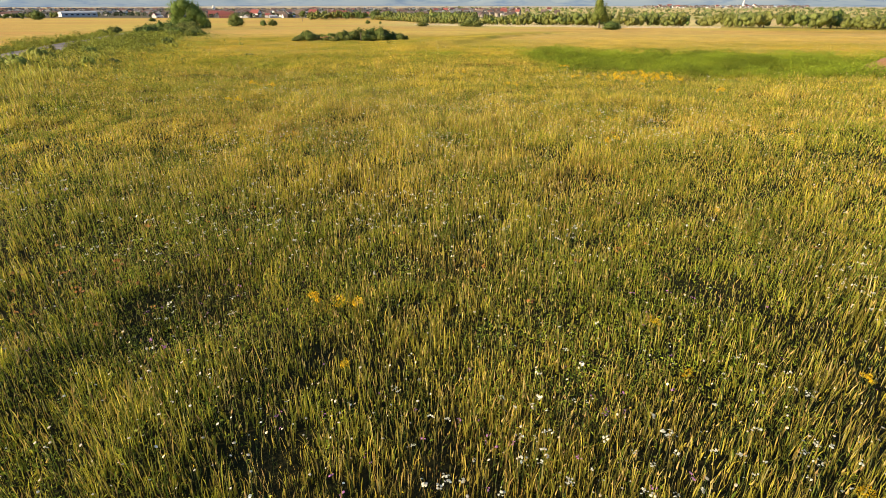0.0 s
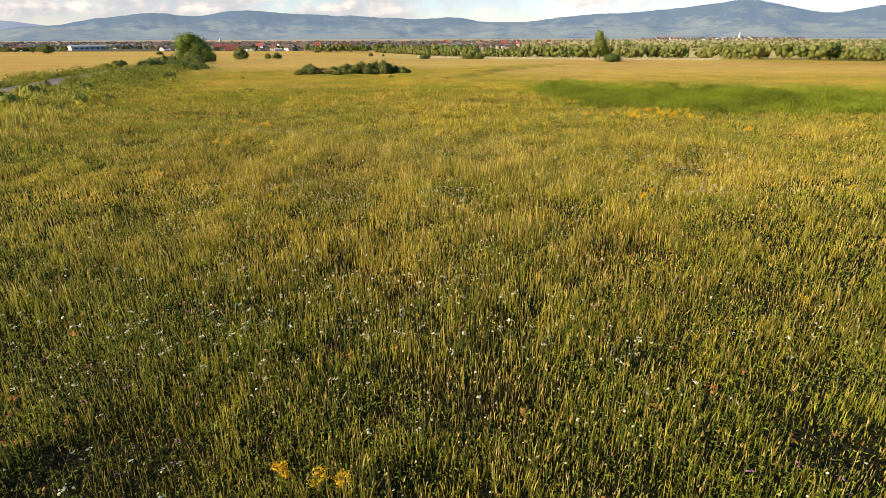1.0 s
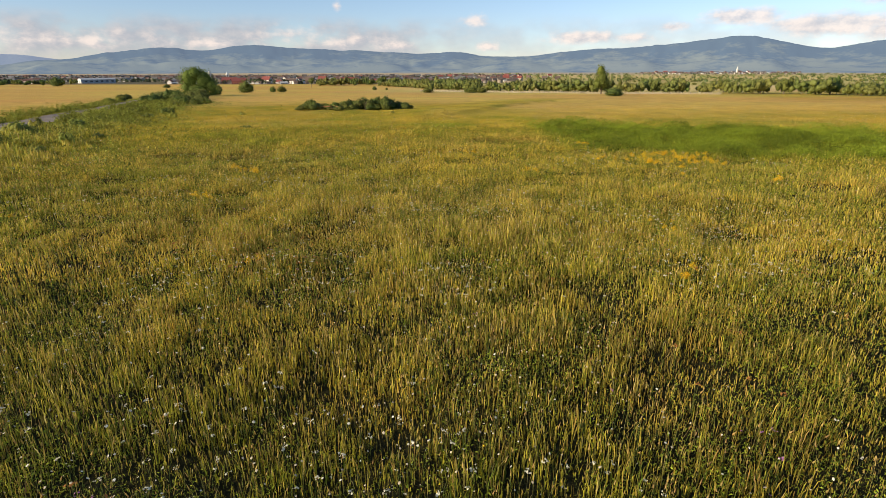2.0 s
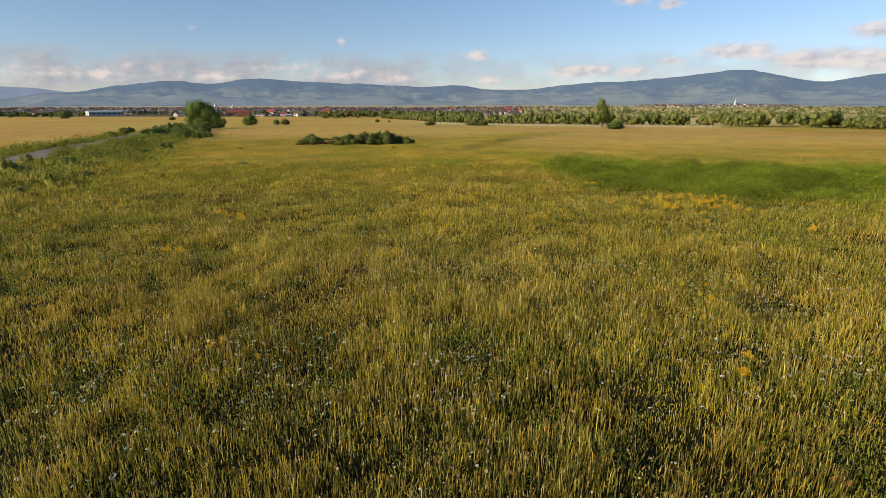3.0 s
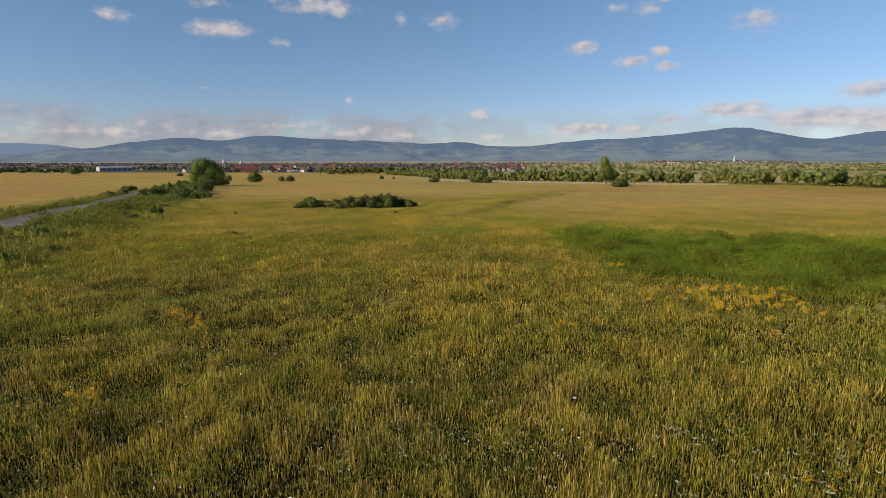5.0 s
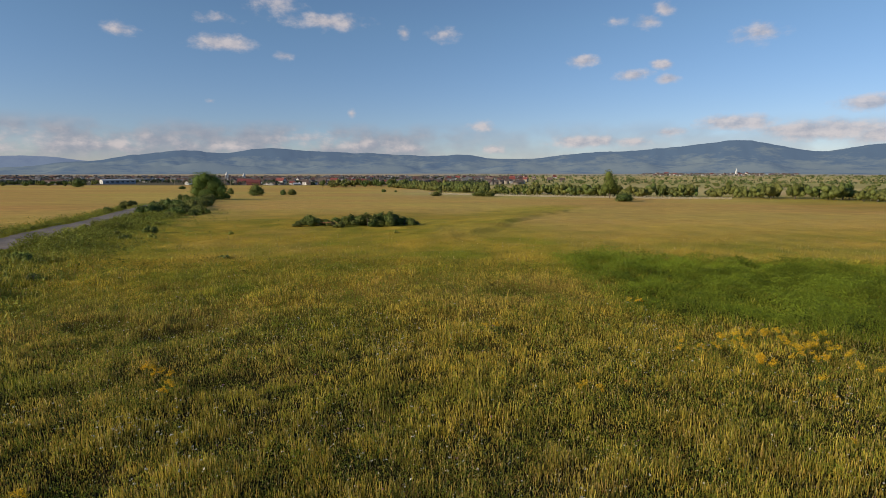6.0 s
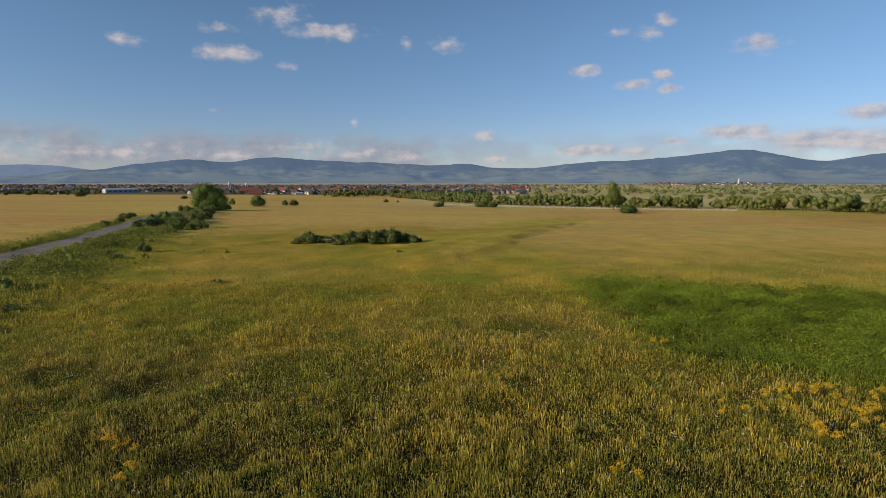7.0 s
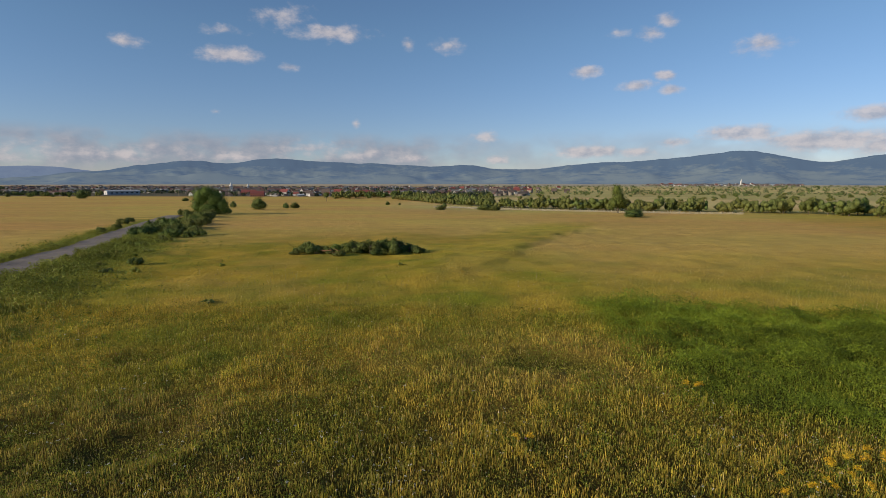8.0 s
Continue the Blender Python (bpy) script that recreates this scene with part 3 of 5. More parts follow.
def meadow(name, count, y0, y1, power, wide, label, ears=0.4, simple=False):
    p = scatter(count, y0, y1, power)
    # grass grows in tufts: most blades stand close round a parent, and share its vigour
    parents = max(1, count // 9)
    who = rng.integers(0, parents, count)
    tuft = rng.random(count) < 0.55
    size = (0.05 * (1 + 0.05 * p[who, 1]))[:, None]
    p = np.where(tuft[:, None], p[who] + rng.normal(0, 1, (count, 2)) * size, p)
    vigour = np.where(tuft, rng.uniform(0.72, 1.4, parents)[who], 1.0)
    shade = np.where(tuft, rng.uniform(0.6, 1.4, parents)[who], 1.0)
    x, y = p.T
    e = reach(x, y)
    lush, gold, verge = cover(x, y)
    calm = smooth(y, 32, 60)                                   # closed even sward farther out
    tall = 0.10 + 0.17 * fractal(x, y, 0.75, 101, 2) * (0.5 + fractal(x, y, 3.0, 105, 2)) + 0.03 * gold + 0.03 * lush + 0.30 * verge
    tall = tall * (0.86 - 0.5 * smooth(y, 38, 70)) * (1 - 0.4 * hollow(x, y))
    shade = 1 + (shade - 1) * (1 - 0.85 * calm)
    gaps = smooth(fractal(x, y, 0.55, 109, 2) + 0.35 * (fractal(x, y, 2.6, 113, 2) - 0.5), 0.36, 0.56)
    tall = tall * (1 + (0.52 + 0.62 * gaps - 1) * (1 - calm))                     # low openings between the taller clumps
    h = tall * rng.uniform(0.5, 1.25, count) * vigour
    c = meadow_colour(x, y) * ((1 + (1.0 * fractal(x, y, 0.9, 107, 2) - 0.5) * (1 - 0.6 * calm)) * shade)[:, None]
    n = rng.random(count)[:, None]
    c = c * (1 - 0.15 * calm)[:, None]                          # far blades darkened to offset their stronger sunlight and match the ground
    c = c * (1 + 0.32 * (1 - 0.85 * calm)[:, None] * rng.uniform(-1, 1, (count, 1)))
    c = np.where((rng.random(count) < 0.14 * (1 - calm))[:, None], np.array((0.15, 0.22, 0.026)) * (0.45 + 0.8 * n), c)
    ear = rng.random(count) < ears * (1 - 0.8 * lush) * (0.55 + 0.9 * fractal(x, y, 3.5, 117, 2))
    broad = (rng.random(count) < 0.34 * (1 - smooth(y, 14, 30))) & ~ear
    h = np.where(broad, h * 0.55, np.where(ear, h * 1.15 + 0.02 * (1 - calm), h))
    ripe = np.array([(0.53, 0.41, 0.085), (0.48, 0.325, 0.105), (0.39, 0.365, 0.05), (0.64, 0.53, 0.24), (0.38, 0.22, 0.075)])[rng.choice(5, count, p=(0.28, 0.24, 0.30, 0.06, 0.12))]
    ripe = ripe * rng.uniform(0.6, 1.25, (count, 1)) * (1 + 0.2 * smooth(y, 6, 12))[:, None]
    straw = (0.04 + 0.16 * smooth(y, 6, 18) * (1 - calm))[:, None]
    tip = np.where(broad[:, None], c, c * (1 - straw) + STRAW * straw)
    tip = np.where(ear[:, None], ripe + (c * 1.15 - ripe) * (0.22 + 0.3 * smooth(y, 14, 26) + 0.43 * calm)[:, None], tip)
    w = np.where(broad, 1.9, np.where(ear, 0.95, 0.85)) * wide * (e / 4.0) ** 0.58 * rng.uniform(0.6, 1.5, count) * (1 + 0.5 * lush + 0.4 * verge)
    b = ~ear
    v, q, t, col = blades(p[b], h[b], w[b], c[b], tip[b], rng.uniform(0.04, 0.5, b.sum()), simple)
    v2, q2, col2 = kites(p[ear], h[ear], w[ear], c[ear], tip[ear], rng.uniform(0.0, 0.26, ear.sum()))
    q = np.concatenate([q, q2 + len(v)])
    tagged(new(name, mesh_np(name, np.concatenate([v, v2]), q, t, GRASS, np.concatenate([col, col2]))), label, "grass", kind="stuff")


def seed_heads(count):
    """Ripe ears on thin stalks above the grass."""
    p = scatter(count, 1.0, 60.0, 1.9)
    x, y = p.T
    e = reach(x, y)
    lush, gold, verge = cover(x, y)
    keep = (rng.random(count) < 1 - 0.85 * lush) & (rng.random(count) < 0.25 + 1.1 * fractal(x, y, 4.0, 111) ** 1.5)
    p, e = p[keep], e[keep]
    n = len(p)
    x, y = p.T
    h = rng.uniform(0.22, 0.44, n)
    c = np.array((0.46, 0.35, 0.12)) * rng.uniform(0.5, 1.35, (n, 1)) + np.array((0.06, 0.0, 0.02)) * (rng.random((n, 1)) < 0.3)
    w = 0.0035 * (e / 4) ** 0.8
    v, q, t, col = blades(p, h, w, c * 0.6 + np.array((0.06, 0.09, 0.02)), c, rng.uniform(0.02, 0.3, n))
    top = v.reshape(-1, 5, 3)[:, 4]
    mid = v.reshape(-1, 5, 3)[:, 2]
    d = top - mid
    d /= np.linalg.norm(d, axis=1)[:, None]
    u = np.cross(d, (0.3, 0.9, 0.1))
    u /= np.linalg.norm(u, axis=1)[:, None]
    f = np.cross(d, u)
    length = (rng.uniform(0.03, 0.08, n))[:, None]
    r = (0.006 * (e / 4) ** 0.8 * rng.uniform(0.7, 1.4, n))[:, None]
    k = top - d * length * 0.5
    ear = np.stack([k - d * length * 0.1, k + u * r, k + (-0.5 * u + 0.87 * f) * r, k + (-0.5 * u - 0.87 * f) * r, k + d * length], 1)
    i = np.arange(n)[:, None, None] * 5
    faces = (i + np.array([[0, 2, 1], [0, 3, 2], [0, 1, 3], [1, 2, 4], [2, 3, 4], [3, 1, 4]])[None]).reshape(-1, 3)
    v2 = np.concatenate([v, ear.reshape(-1, 3)])
    t2 = np.concatenate([t, faces + len(v)])
    col2 = np.concatenate([col, np.repeat(c, 5, 0)])
    tagged(new("seed_heads", mesh_np("seed_heads", v2, q, t2, GRASS, col2)), "ripe tan grass ears standing above the meadow", "grass ears", kind="stuff")


def flower_field(name, count, y0, y1, colour, size, height, patch_seed, patch, label, heads=5, clumps=(), tight=0.0):
    """Small flower heads, each a cluster of little six-cornered discs on a stalk."""
    p = scatter(count, y0, y1, 1.5)
    x, y = p.T
    lush, gold, verge = cover(x, y)
    keep = (rng.random(count) < smooth(fractal(x, y, 2.4, patch_seed), patch, patch + 0.22)) & (lush < 0.5)
    p = p[keep]
    for cx, cy, many in clumps:
        p = np.concatenate([p, np.array((cx, cy)) + rng.normal(0, 1, (many, 2)) * ((tight, tight) if tight else (0.75 + 0.03 * cy, 0.45 + 0.02 * cy))])
    x, y = p.T
    e = reach(x, y)
    n = len(p)
    h = 0.8 * height * rng.uniform(0.75, 1.2, n)
    v, q, t, col = blades(p, h, 0.004 * (e / 4) ** 0.8, np.tile((0.09, 0.13, 0.03), (n, 1)), np.tile((0.12, 0.15, 0.05), (n, 1)), rng.uniform(0.02, 0.25, n))
    top = v.reshape(-1, 5, 3)[:, 4]
    s = size * rng.uniform(0.6, 1.4, n) * (e / 4) ** 0.25
    ang = np.arange(6) * np.pi / 3
    disc = np.stack([np.cos(ang), np.sin(ang), 0 * ang], 1)
    disc = np.concatenate([disc, [(0, 0, 0.35)]])
    vs, ts, cs, at = [v], [t], [col], len(v)
    fan = np.array([[k, (k + 1) % 6, 6] for k in range(6)])
    for k in range(heads):
        off = rng.normal(0, 0.55, (n, 3)) * s[:, None] * (1, 1, 0.35) * (0 if heads == 1 else 1)
        tilt = rng.normal(0, 0.35, (n, 1, 2))
        d = disc[None] * (s * (1.0 if heads == 1 else 0.34) * rng.uniform(0.7, 1.2, n))[:, None, None]
        d = d + np.zeros((n, 7, 3))
        d[:, :, 2] += (d[:, :, :2] * tilt).sum(2)
        d = d + (top + off)[:, None]
        vs.append(d.reshape(-1, 3))
        ts.append((np.arange(n)[:, None, None] * 7 + fan[None]).reshape(-1, 3) + at)
        cs.append(np.repeat(np.array(colour) * rng.uniform(0.75, 1.15, (n, 1)), 7, 0))
        at += 7 * n
    tagged(new(name, mesh_np(name, np.concatenate(vs), q, np.concatenate(ts), FLORA, np.concatenate(cs))), label, "flowers", kind="stuff")


def leafy_stuff(name, p, height, size, colour, per, label, category):
    """Broad-leaved plants: a few leaves up each stem."""
    n = len(p)
    x, y = p.T
    base = np.stack([x, y, land(x, y)], 1)
    lev = rng.random((n, per)) ** 0.6
    pts = base[:, None] + np.stack([rng.normal(0, 0.08, (n, per)), rng.normal(0, 0.08, (n, per)), lev * height[:, None]], 2) * np.array([1, 1, 1])
    nor = rng.normal(0, 0.6, (n * per, 3)) + np.array((0, 0, 1.0))
    v, q = leaf_cloud(pts.reshape(-1, 3), nor, np.repeat(size, per), rng, 0.25, 0.17)
    c = np.repeat(np.repeat(colour * rng.uniform(0.65, 1.35, (n, 1)), per, 0), 4, 0)
    tagged(new(name, mesh_np(name, v, q, None, FLORA, c)), label, category, kind="stuff")


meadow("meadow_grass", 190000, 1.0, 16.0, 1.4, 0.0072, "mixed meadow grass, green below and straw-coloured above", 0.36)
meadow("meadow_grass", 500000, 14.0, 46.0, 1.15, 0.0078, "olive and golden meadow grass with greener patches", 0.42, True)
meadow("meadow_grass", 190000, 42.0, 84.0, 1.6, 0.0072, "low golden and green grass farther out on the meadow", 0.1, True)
seed_heads(22000)


def outer_meadow(count):
    """The same grass on the sides of the flight and behind its start."""
    # thick beside the strip, thinner away from it
    m = count * 8
    near = rng.random(m) < 0.75
    x = np.where(near, rng.uniform(-36, 36, m), rng.uniform(-75, 75, m))
    y = np.where(near, rng.uniform(-14, 30, m), rng.uniform(-35, 80, m))
    off = np.maximum(np.abs(x) - 0.93 * np.maximum(y, 0) - 2.2, 1.2 - y)
    off = np.where((off < 0) | ((y < 1.2) & (np.abs(x) < 3.4)), 1.0 - y, off)
    keep = ((np.abs(x) > 0.93 * y + 2.2) | (y < 1.2)) & ((np.abs(road_side(x, y)) > 2.3) | (y < 6))
    keep &= rng.random(m) < np.where(near, np.exp(-np.maximum(off, 0) / 5.0), 0.3)
    p = np.stack([x[keep], y[keep]], 1)[:count]
    n = len(p)
    x, y = p.T
    h = (0.13 + 0.2 * fractal(x, y, 0.75, 101, 2)) * rng.uniform(0.6, 1.3, n)
    c = meadow_colour(x, y) * rng.uniform(0.45, 1.1, (n, 1))
    v, q, t, col = blades(p, h, 0.019 * rng.uniform(0.6, 1.5, n) * (1 + 0.05 * np.hypot(x, y)), c, c * 0.9 + STRAW * 0.1, rng.uniform(0.05, 0.8, n), True)
    tagged(new("meadow_grass", mesh_np("meadow_grass", v, q, t, GRASS, col)), "rough meadow grass beside and behind the flown strip", "grass", kind="stuff")


outer_meadow(120000)


def lush_patch():
    n = 190000
    x, y = rng.uniform(5, 40, n), rng.uniform(26, 50, n)
    lush, _, _ = cover(x, y)
    keep = (np.hypot(x - 27.4, (y - 32) * 1.3) > 3.2) & (rng.random(n) < lush * smooth(fractal(x, y, 1.8, 125), 0.15, 0.45) * (1 - 0.75 * smooth(x, 16, 30)) * (1 - 0.5 * smooth(y, 38, 46)))
    p = np.stack([x, y], 1)[keep]
    e = reach(*p.T)
    c = np.tile((0.185, 0.240, 0.022), (len(p), 1)) * (0.25 + 1.4 * fractal(p[:, 0], p[:, 1], 2.0, 121)[:, None])
    leafy_stuff("nettle_patch", p, 0.12 + 0.62 * smooth(fractal(p[:, 0], p[:, 1], 1.3, 131), 0.25, 0.75), 0.07 * (e / 20) ** 0.6, c, 4, "dense bright green patch of tall leafy weeds", "weeds")


def near_herbs():
    p = scatter(60000, 1.0, 44.0, 1.45)
    keep = rng.random(len(p)) < smooth(fractal(*p.T, 1.3, 141), 0.28, 0.58)
    p = p[keep]
    e = reach(*p.T)
    c = np.tile((0.190, 0.235, 0.024), (len(p), 1)) * (0.35 + 1.2 * fractal(p[:, 0], p[:, 1], 1.0, 151)[:, None])
    leafy_stuff("meadow_herbs", p, rng.uniform(0.10, 0.32, len(p)), 0.026 * (e / 4) ** 0.55, c, 10, "small leafy herbs growing among the grass", "herbs")
    p = scatter(42000, 16.0, 46.0, 1.1)
    p = p[rng.random(len(p)) < smooth(fractal(*p.T, 2.2, 143), 0.25, 0.6)]
    c = np.tile((0.250, 0.240, 0.030), (len(p), 1)) * (0.35 + 1.2 * fractal(p[:, 0], p[:, 1], 1.3, 153)[:, None])
    leafy_stuff("meadow_herbs", p, rng.uniform(0.12, 0.30, len(p)), 0.030 * (reach(*p.T) / 4) ** 0.5, c, 5, "olive leafy herbs in the middle of the meadow", "herbs")


def verge_growth():
    """Rank leafy growth along the lane."""
    n = 24000
    y = rng.uniform(22, 112, n)
    s0 = 2.3 + rng.exponential(2.1, n)
    s0 = np.where(rng.random(n) < 0.18, -2.7 - rng.exponential(0.7, n), s0)
    x = np.interp(y, [p[1] for p in ROAD], [p[0] for p in ROAD]) + s0 / 0.93
    keep = rng.random(n) < smooth(fractal(x, y, 2.4, 145), 0.25, 0.6)
    p = np.stack([x, y], 1)[keep]
    lump = smooth(fractal(x, y, 3.2, 147), 0.3, 0.75)[keep]
    c = np.array((0.235, 0.250, 0.042)) * (0.4 + 1.1 * fractal(p[:, 0], p[:, 1], 1.5, 155)[:, None])
    leafy_stuff("verge_growth", p, (0.28 + 0.75 * lump) * rng.uniform(0.6, 1.15, len(p)), np.full(len(p), 0.17), c, 6, "rank green weeds and tall grass along the lane", "weeds")


lush_patch()
near_herbs()
verge_growth()
WHITE_CLUMPS = ((-2.8, 6.6, 40), (-1.2, 7.1, 35), (0.1, 6.8, 30), (0.8, 6.5, 24), (-3.7, 6.5, 24), (-3.0, 12.4, 60), (-2.0, 11.7, 50), (4.1, 12.9, 60), (4.0, 11.8, 60),
                (4.0, 15.4, 45), (6.1, 16.7, 50), (-0.7, 16.6, 24), (-2.1, 20.8, 45), (-7.9, 18.4, 40), (-5.2, 7.8, 30), (-0.9, 7.5, 20), (3.3, 7.1, 16), (-3.9, 10.2, 30), (-3.5, 29.6, 40), (-2.0, 27.2, 30), (7.5, 23.0, 45), (5.8, 25.1, 40))
flower_field("white_yarrow", 9000, 1.5, 42.0, (0.64, 0.62, 0.49), 0.021, 0.44, 161, 0.54, "white yarrow heads scattered through the meadow", 7, WHITE_CLUMPS)
flower_field("plantain_heads", 11000, 1.5, 32.0, (0.62, 0.55, 0.42), 0.0085, 0.42, 165, 0.35, "small pale plantain heads above the grass", 1)
flower_field("dock_spikes", 500, 1.5, 24.0, (0.40, 0.18, 0.05), 0.03, 0.5, 167, 0.6, "rust-brown dock spikes in the grass", 7, ((-3.4, 13.0, 20), (1.1, 12.7, 12), (4.0, 12.6, 14), (4.9, 15.5, 10), (-4.5, 12.6, 12), (-4.5, 4.8, 40), (-2.5, 6.3, 14), (2.1, 5.5, 12), (-3.9, 13.2, 16), (3.6, 9.5, 12)))
flower_field("daisies", 3000, 1.5, 30.0, (0.74, 0.72, 0.62), 0.010, 0.38, 171, 0.42, "small white daisies among the grass", 1)
flower_field("yellow_buttercups", 3500, 1.5, 36.0, (0.70, 0.52, 0.03), 0.013, 0.38, 181, 0.45, "tiny yellow flowers dotted over the meadow", 2)
flower_field("purple_clover", 1500, 1.5, 30.0, (0.40, 0.17, 0.36), 0.018, 0.36, 191, 0.5, "pale purple clover and scabious heads in the grass", 4, ((-1.66, 5.24, 4), (-2.74, 5.94, 4), (-2.98, 7.14, 4), (-3.23, 5.51, 4), (0.33, 2.84, 4), (0.73, 2.48, 4), (-2.39, 3.8, 4), (1.26, 3.25, 4)), 0.12)


# ---------------------------------------------------------------- yellow flowering plants
def yellow_plant():
    root = new("yellow_flower_plant")
    rand = np.random.default_rng(3)
    bm = bmesh.new()
    tips = []
    for k in range(5):
        a, r = k * 1.27, 0.03 + 0.02 * (k % 3)
        tip = (math.cos(a) * r * 1.9, math.sin(a) * r * 1.9, 0.56 + 0.06 * (k % 4))
        tube(bm, (math.cos(a) * 0.02, math.sin(a) * 0.02, -0.02), tip, 0.005, 0.003, 4)
        tips.append(tip)
    part("stem", bm, LEAF_FRESH, root)
    pts = np.concatenate([np.array(t) + rand.normal(0, 1, (40, 3)) * (0.036, 0.036, 0.055) for t in tips])
    v, q = leaf_cloud(pts, rand.normal(0, 1, pts.shape), 0.046, rand)
    tagged(part("bloom", mesh_np("bloom", v, q, None, YELLOW), YELLOW, root, "frothy golden-yellow flower spikes"), kind="stuff")
    pts = np.array((0, 0, 0.3)) + rand.normal(0, 1, (90, 3)) * (0.07, 0.07, 0.14)
    v, q = leaf_cloud(pts, rand.normal(0, 1, pts.shape), 0.05, rand)
    tagged(part("foliage", mesh_np("foliage", v, q, None, LEAF_FRESH), LEAF_FRESH, root), kind="stuff")
    return tagged(root, "golden-yellow flowering herb standing in the meadow grass", "wildflower", "yellow flowering plants")


YELLOW = plant_material("golden petals", (0.74, 0.48, 0.028), 0.3, 0.25, (0.494, 0.506))
first = place(yellow_plant(), -1.34, 4.91, 0.3, 0.45, 0.34)
rand = random.Random(11)
spots = [(-1.08, 4.87, 0.6), (-0.91, 4.87, 0.6), (-0.87, 3.88, 0.45), (2.06, 3.69, 0.4), (2.08, 4.44, 0.45), (2.03, 4.53, 0.4), (2.75, 2.52, 0.45), (3.68, 3.75, 0.5)]
# loose patches: x, y, plants, spread
for cx, cy, many, wide in ((8.4, 27.6, 12, 0.35), (10.0, 28.0, 16, 0.4), (9.4, 26.2, 14, 0.4), (7.9, 25.25, 12, 0.35), (10.5, 26.9, 12, 0.4), (9.9, 25.9, 10, 0.35), (6.7, 26.6, 7, 0.3), (7.6, 27.1, 6, 0.25),
                           (8.5, 23.9, 3, 0.4), (10.8, 24.9, 6, 0.5), (10.7, 22.05, 3, 0.4), (7.0, 33.3, 5, 0.2), (0.75, 28.85, 3, 0.15), (3.05, 23.3, 5, 0.25), (-8.05, 24.6, 9, 0.3), (-7.2, 23.0, 3, 0.3),
                           (5.1, 16.2, 5, 0.25), (-7.0, 18.5, 3, 0.2), (1.08, 12.7, 2, 0.1), (4.2, 12.8, 3, 0.15), (3.85, 12.3, 3, 0.12), (4.9, 15.5, 3, 0.15), (-3.4, 13.0, 5, 0.3)):
    for k in range(many if cy < 20 else max(2, int(many * 0.6))):
        spots.append((cx + rand.gauss(0, wide), cy + rand.gauss(0, wide), rand.uniform(0.75, 1.1) * (0.6 if cy < 18 else 1.0)))
for k in range(22):
    y = rand.uniform(7, 34)
    spots.append((rand.uniform(-0.7, 0.7) * (y + 2), y, rand.uniform(0.4, 0.65)))
for x, y, s in spots:
    place_copy(first, x, y, rand.uniform(0, 6.3), s * 0.75, s * 0.5)


# ---------------------------------------------------------------- soil heap
def soil_heap():
    n = 40
    g = np.linspace(-1, 1, n)
    X, Y = np.meshgrid(g, g)
    r = np.hypot(X, Y)
    x, y = 27.4 + X.ravel() * 3.4, 32.0 + Y.ravel() * 2.6
    h = 1.15 * np.clip(1 - r.ravel() ** 1.7, -0.2, 1) * (0.75 + 0.5 * fractal(x, y, 1.4, 201)) + (fractal(x, y, 0.6, 211, 3) - 0.5) * 0.5
    i = np.arange(n * n).reshape(n, n)
    quads = np.stack([i[:-1, :-1], i[:-1, 1:], i[1:, 1:], i[1:, :-1]], -1).reshape(-1, 4)
    ob = new("soil_heap", mesh_np("soil_heap", np.stack([x, y, land(x, y) + h], 1), quads, None, SOIL, None, True))
    tagged(ob, "low heap of bare reddish-brown earth in the grass", "soil heap")


soil_heap()


# ---------------------------------------------------------------- bushes and trees
rb = random.Random(5)


def bush(name, w, d, h, n, count, size, mat, seed, label, group=""):
    r = random.Random(seed)
    return tree(name, blob_bush(r, n, w, d, h), (h * 0.55, 0.06 + 0.01 * h), count, size, mat, seed, label, "bush", group, 5, 0.0, 0.6)


# the thicket in the middle of the field
thick = [bush("bush", 2.6, 2.2, 1.9, 7, 2600, 0.17, LEAF_DARK, 31, "dark green leafy elder bush in a field thicket", "field thicket"),
         bush("bush", 2.4, 2.0, 1.6, 6, 2200, 0.16, LEAF_FRESH, 32, "fresh green leafy bush in a field thicket", "field thicket"),
         bush("bush", 2.0, 1.8, 1.2, 5, 1600, 0.16, LEAF_DARK, 33, "low dark bush at the edge of a field thicket", "field thicket")]
spots = [(0, -8.6, 73.5, 1.15), (0, -10.2, 71.5, 1.05), (1, -9.6, 74.6, 1.2), (0, -7.2, 72.6, 1.1), (1, -12.0, 72.2, 1.0), (1, -13.4, 73.5, 1.05),
         (0, -16.6, 72.6, 0.95), (1, -15.2, 73.2, 1.0), (2, -5.4, 71.4, 1.0), (2, -12.6, 69.4, 0.9), (2, -17.8, 71.0, 0.8), (0, -11.3, 73.6, 0.95), (2, -9.0, 69.8, 0.8), (1, -18.2, 73.0, 0.6)]
spots += [(1, -14.2, 71.6, 0.8), (0, -6.2, 73.0, 0.9), (1, -10.8, 75.0, 1.1), (0, -13.0, 74.4, 1.0), (1, -8.0, 70.6, 0.7), (2, -15.8, 70.6, 0.9)]
for k, (v, x, y, s) in enumerate(spots):
    s = s * 1.1
    b = place(thick[v], x, y, 0, s, s * 0.82) if v in (0, 1, 2) and [q[0] for q in spots].index(v) == k else place_copy(thick[v], x, y, rb.uniform(0, 6.3), s, s * rb.uniform(0.66, 0.92))

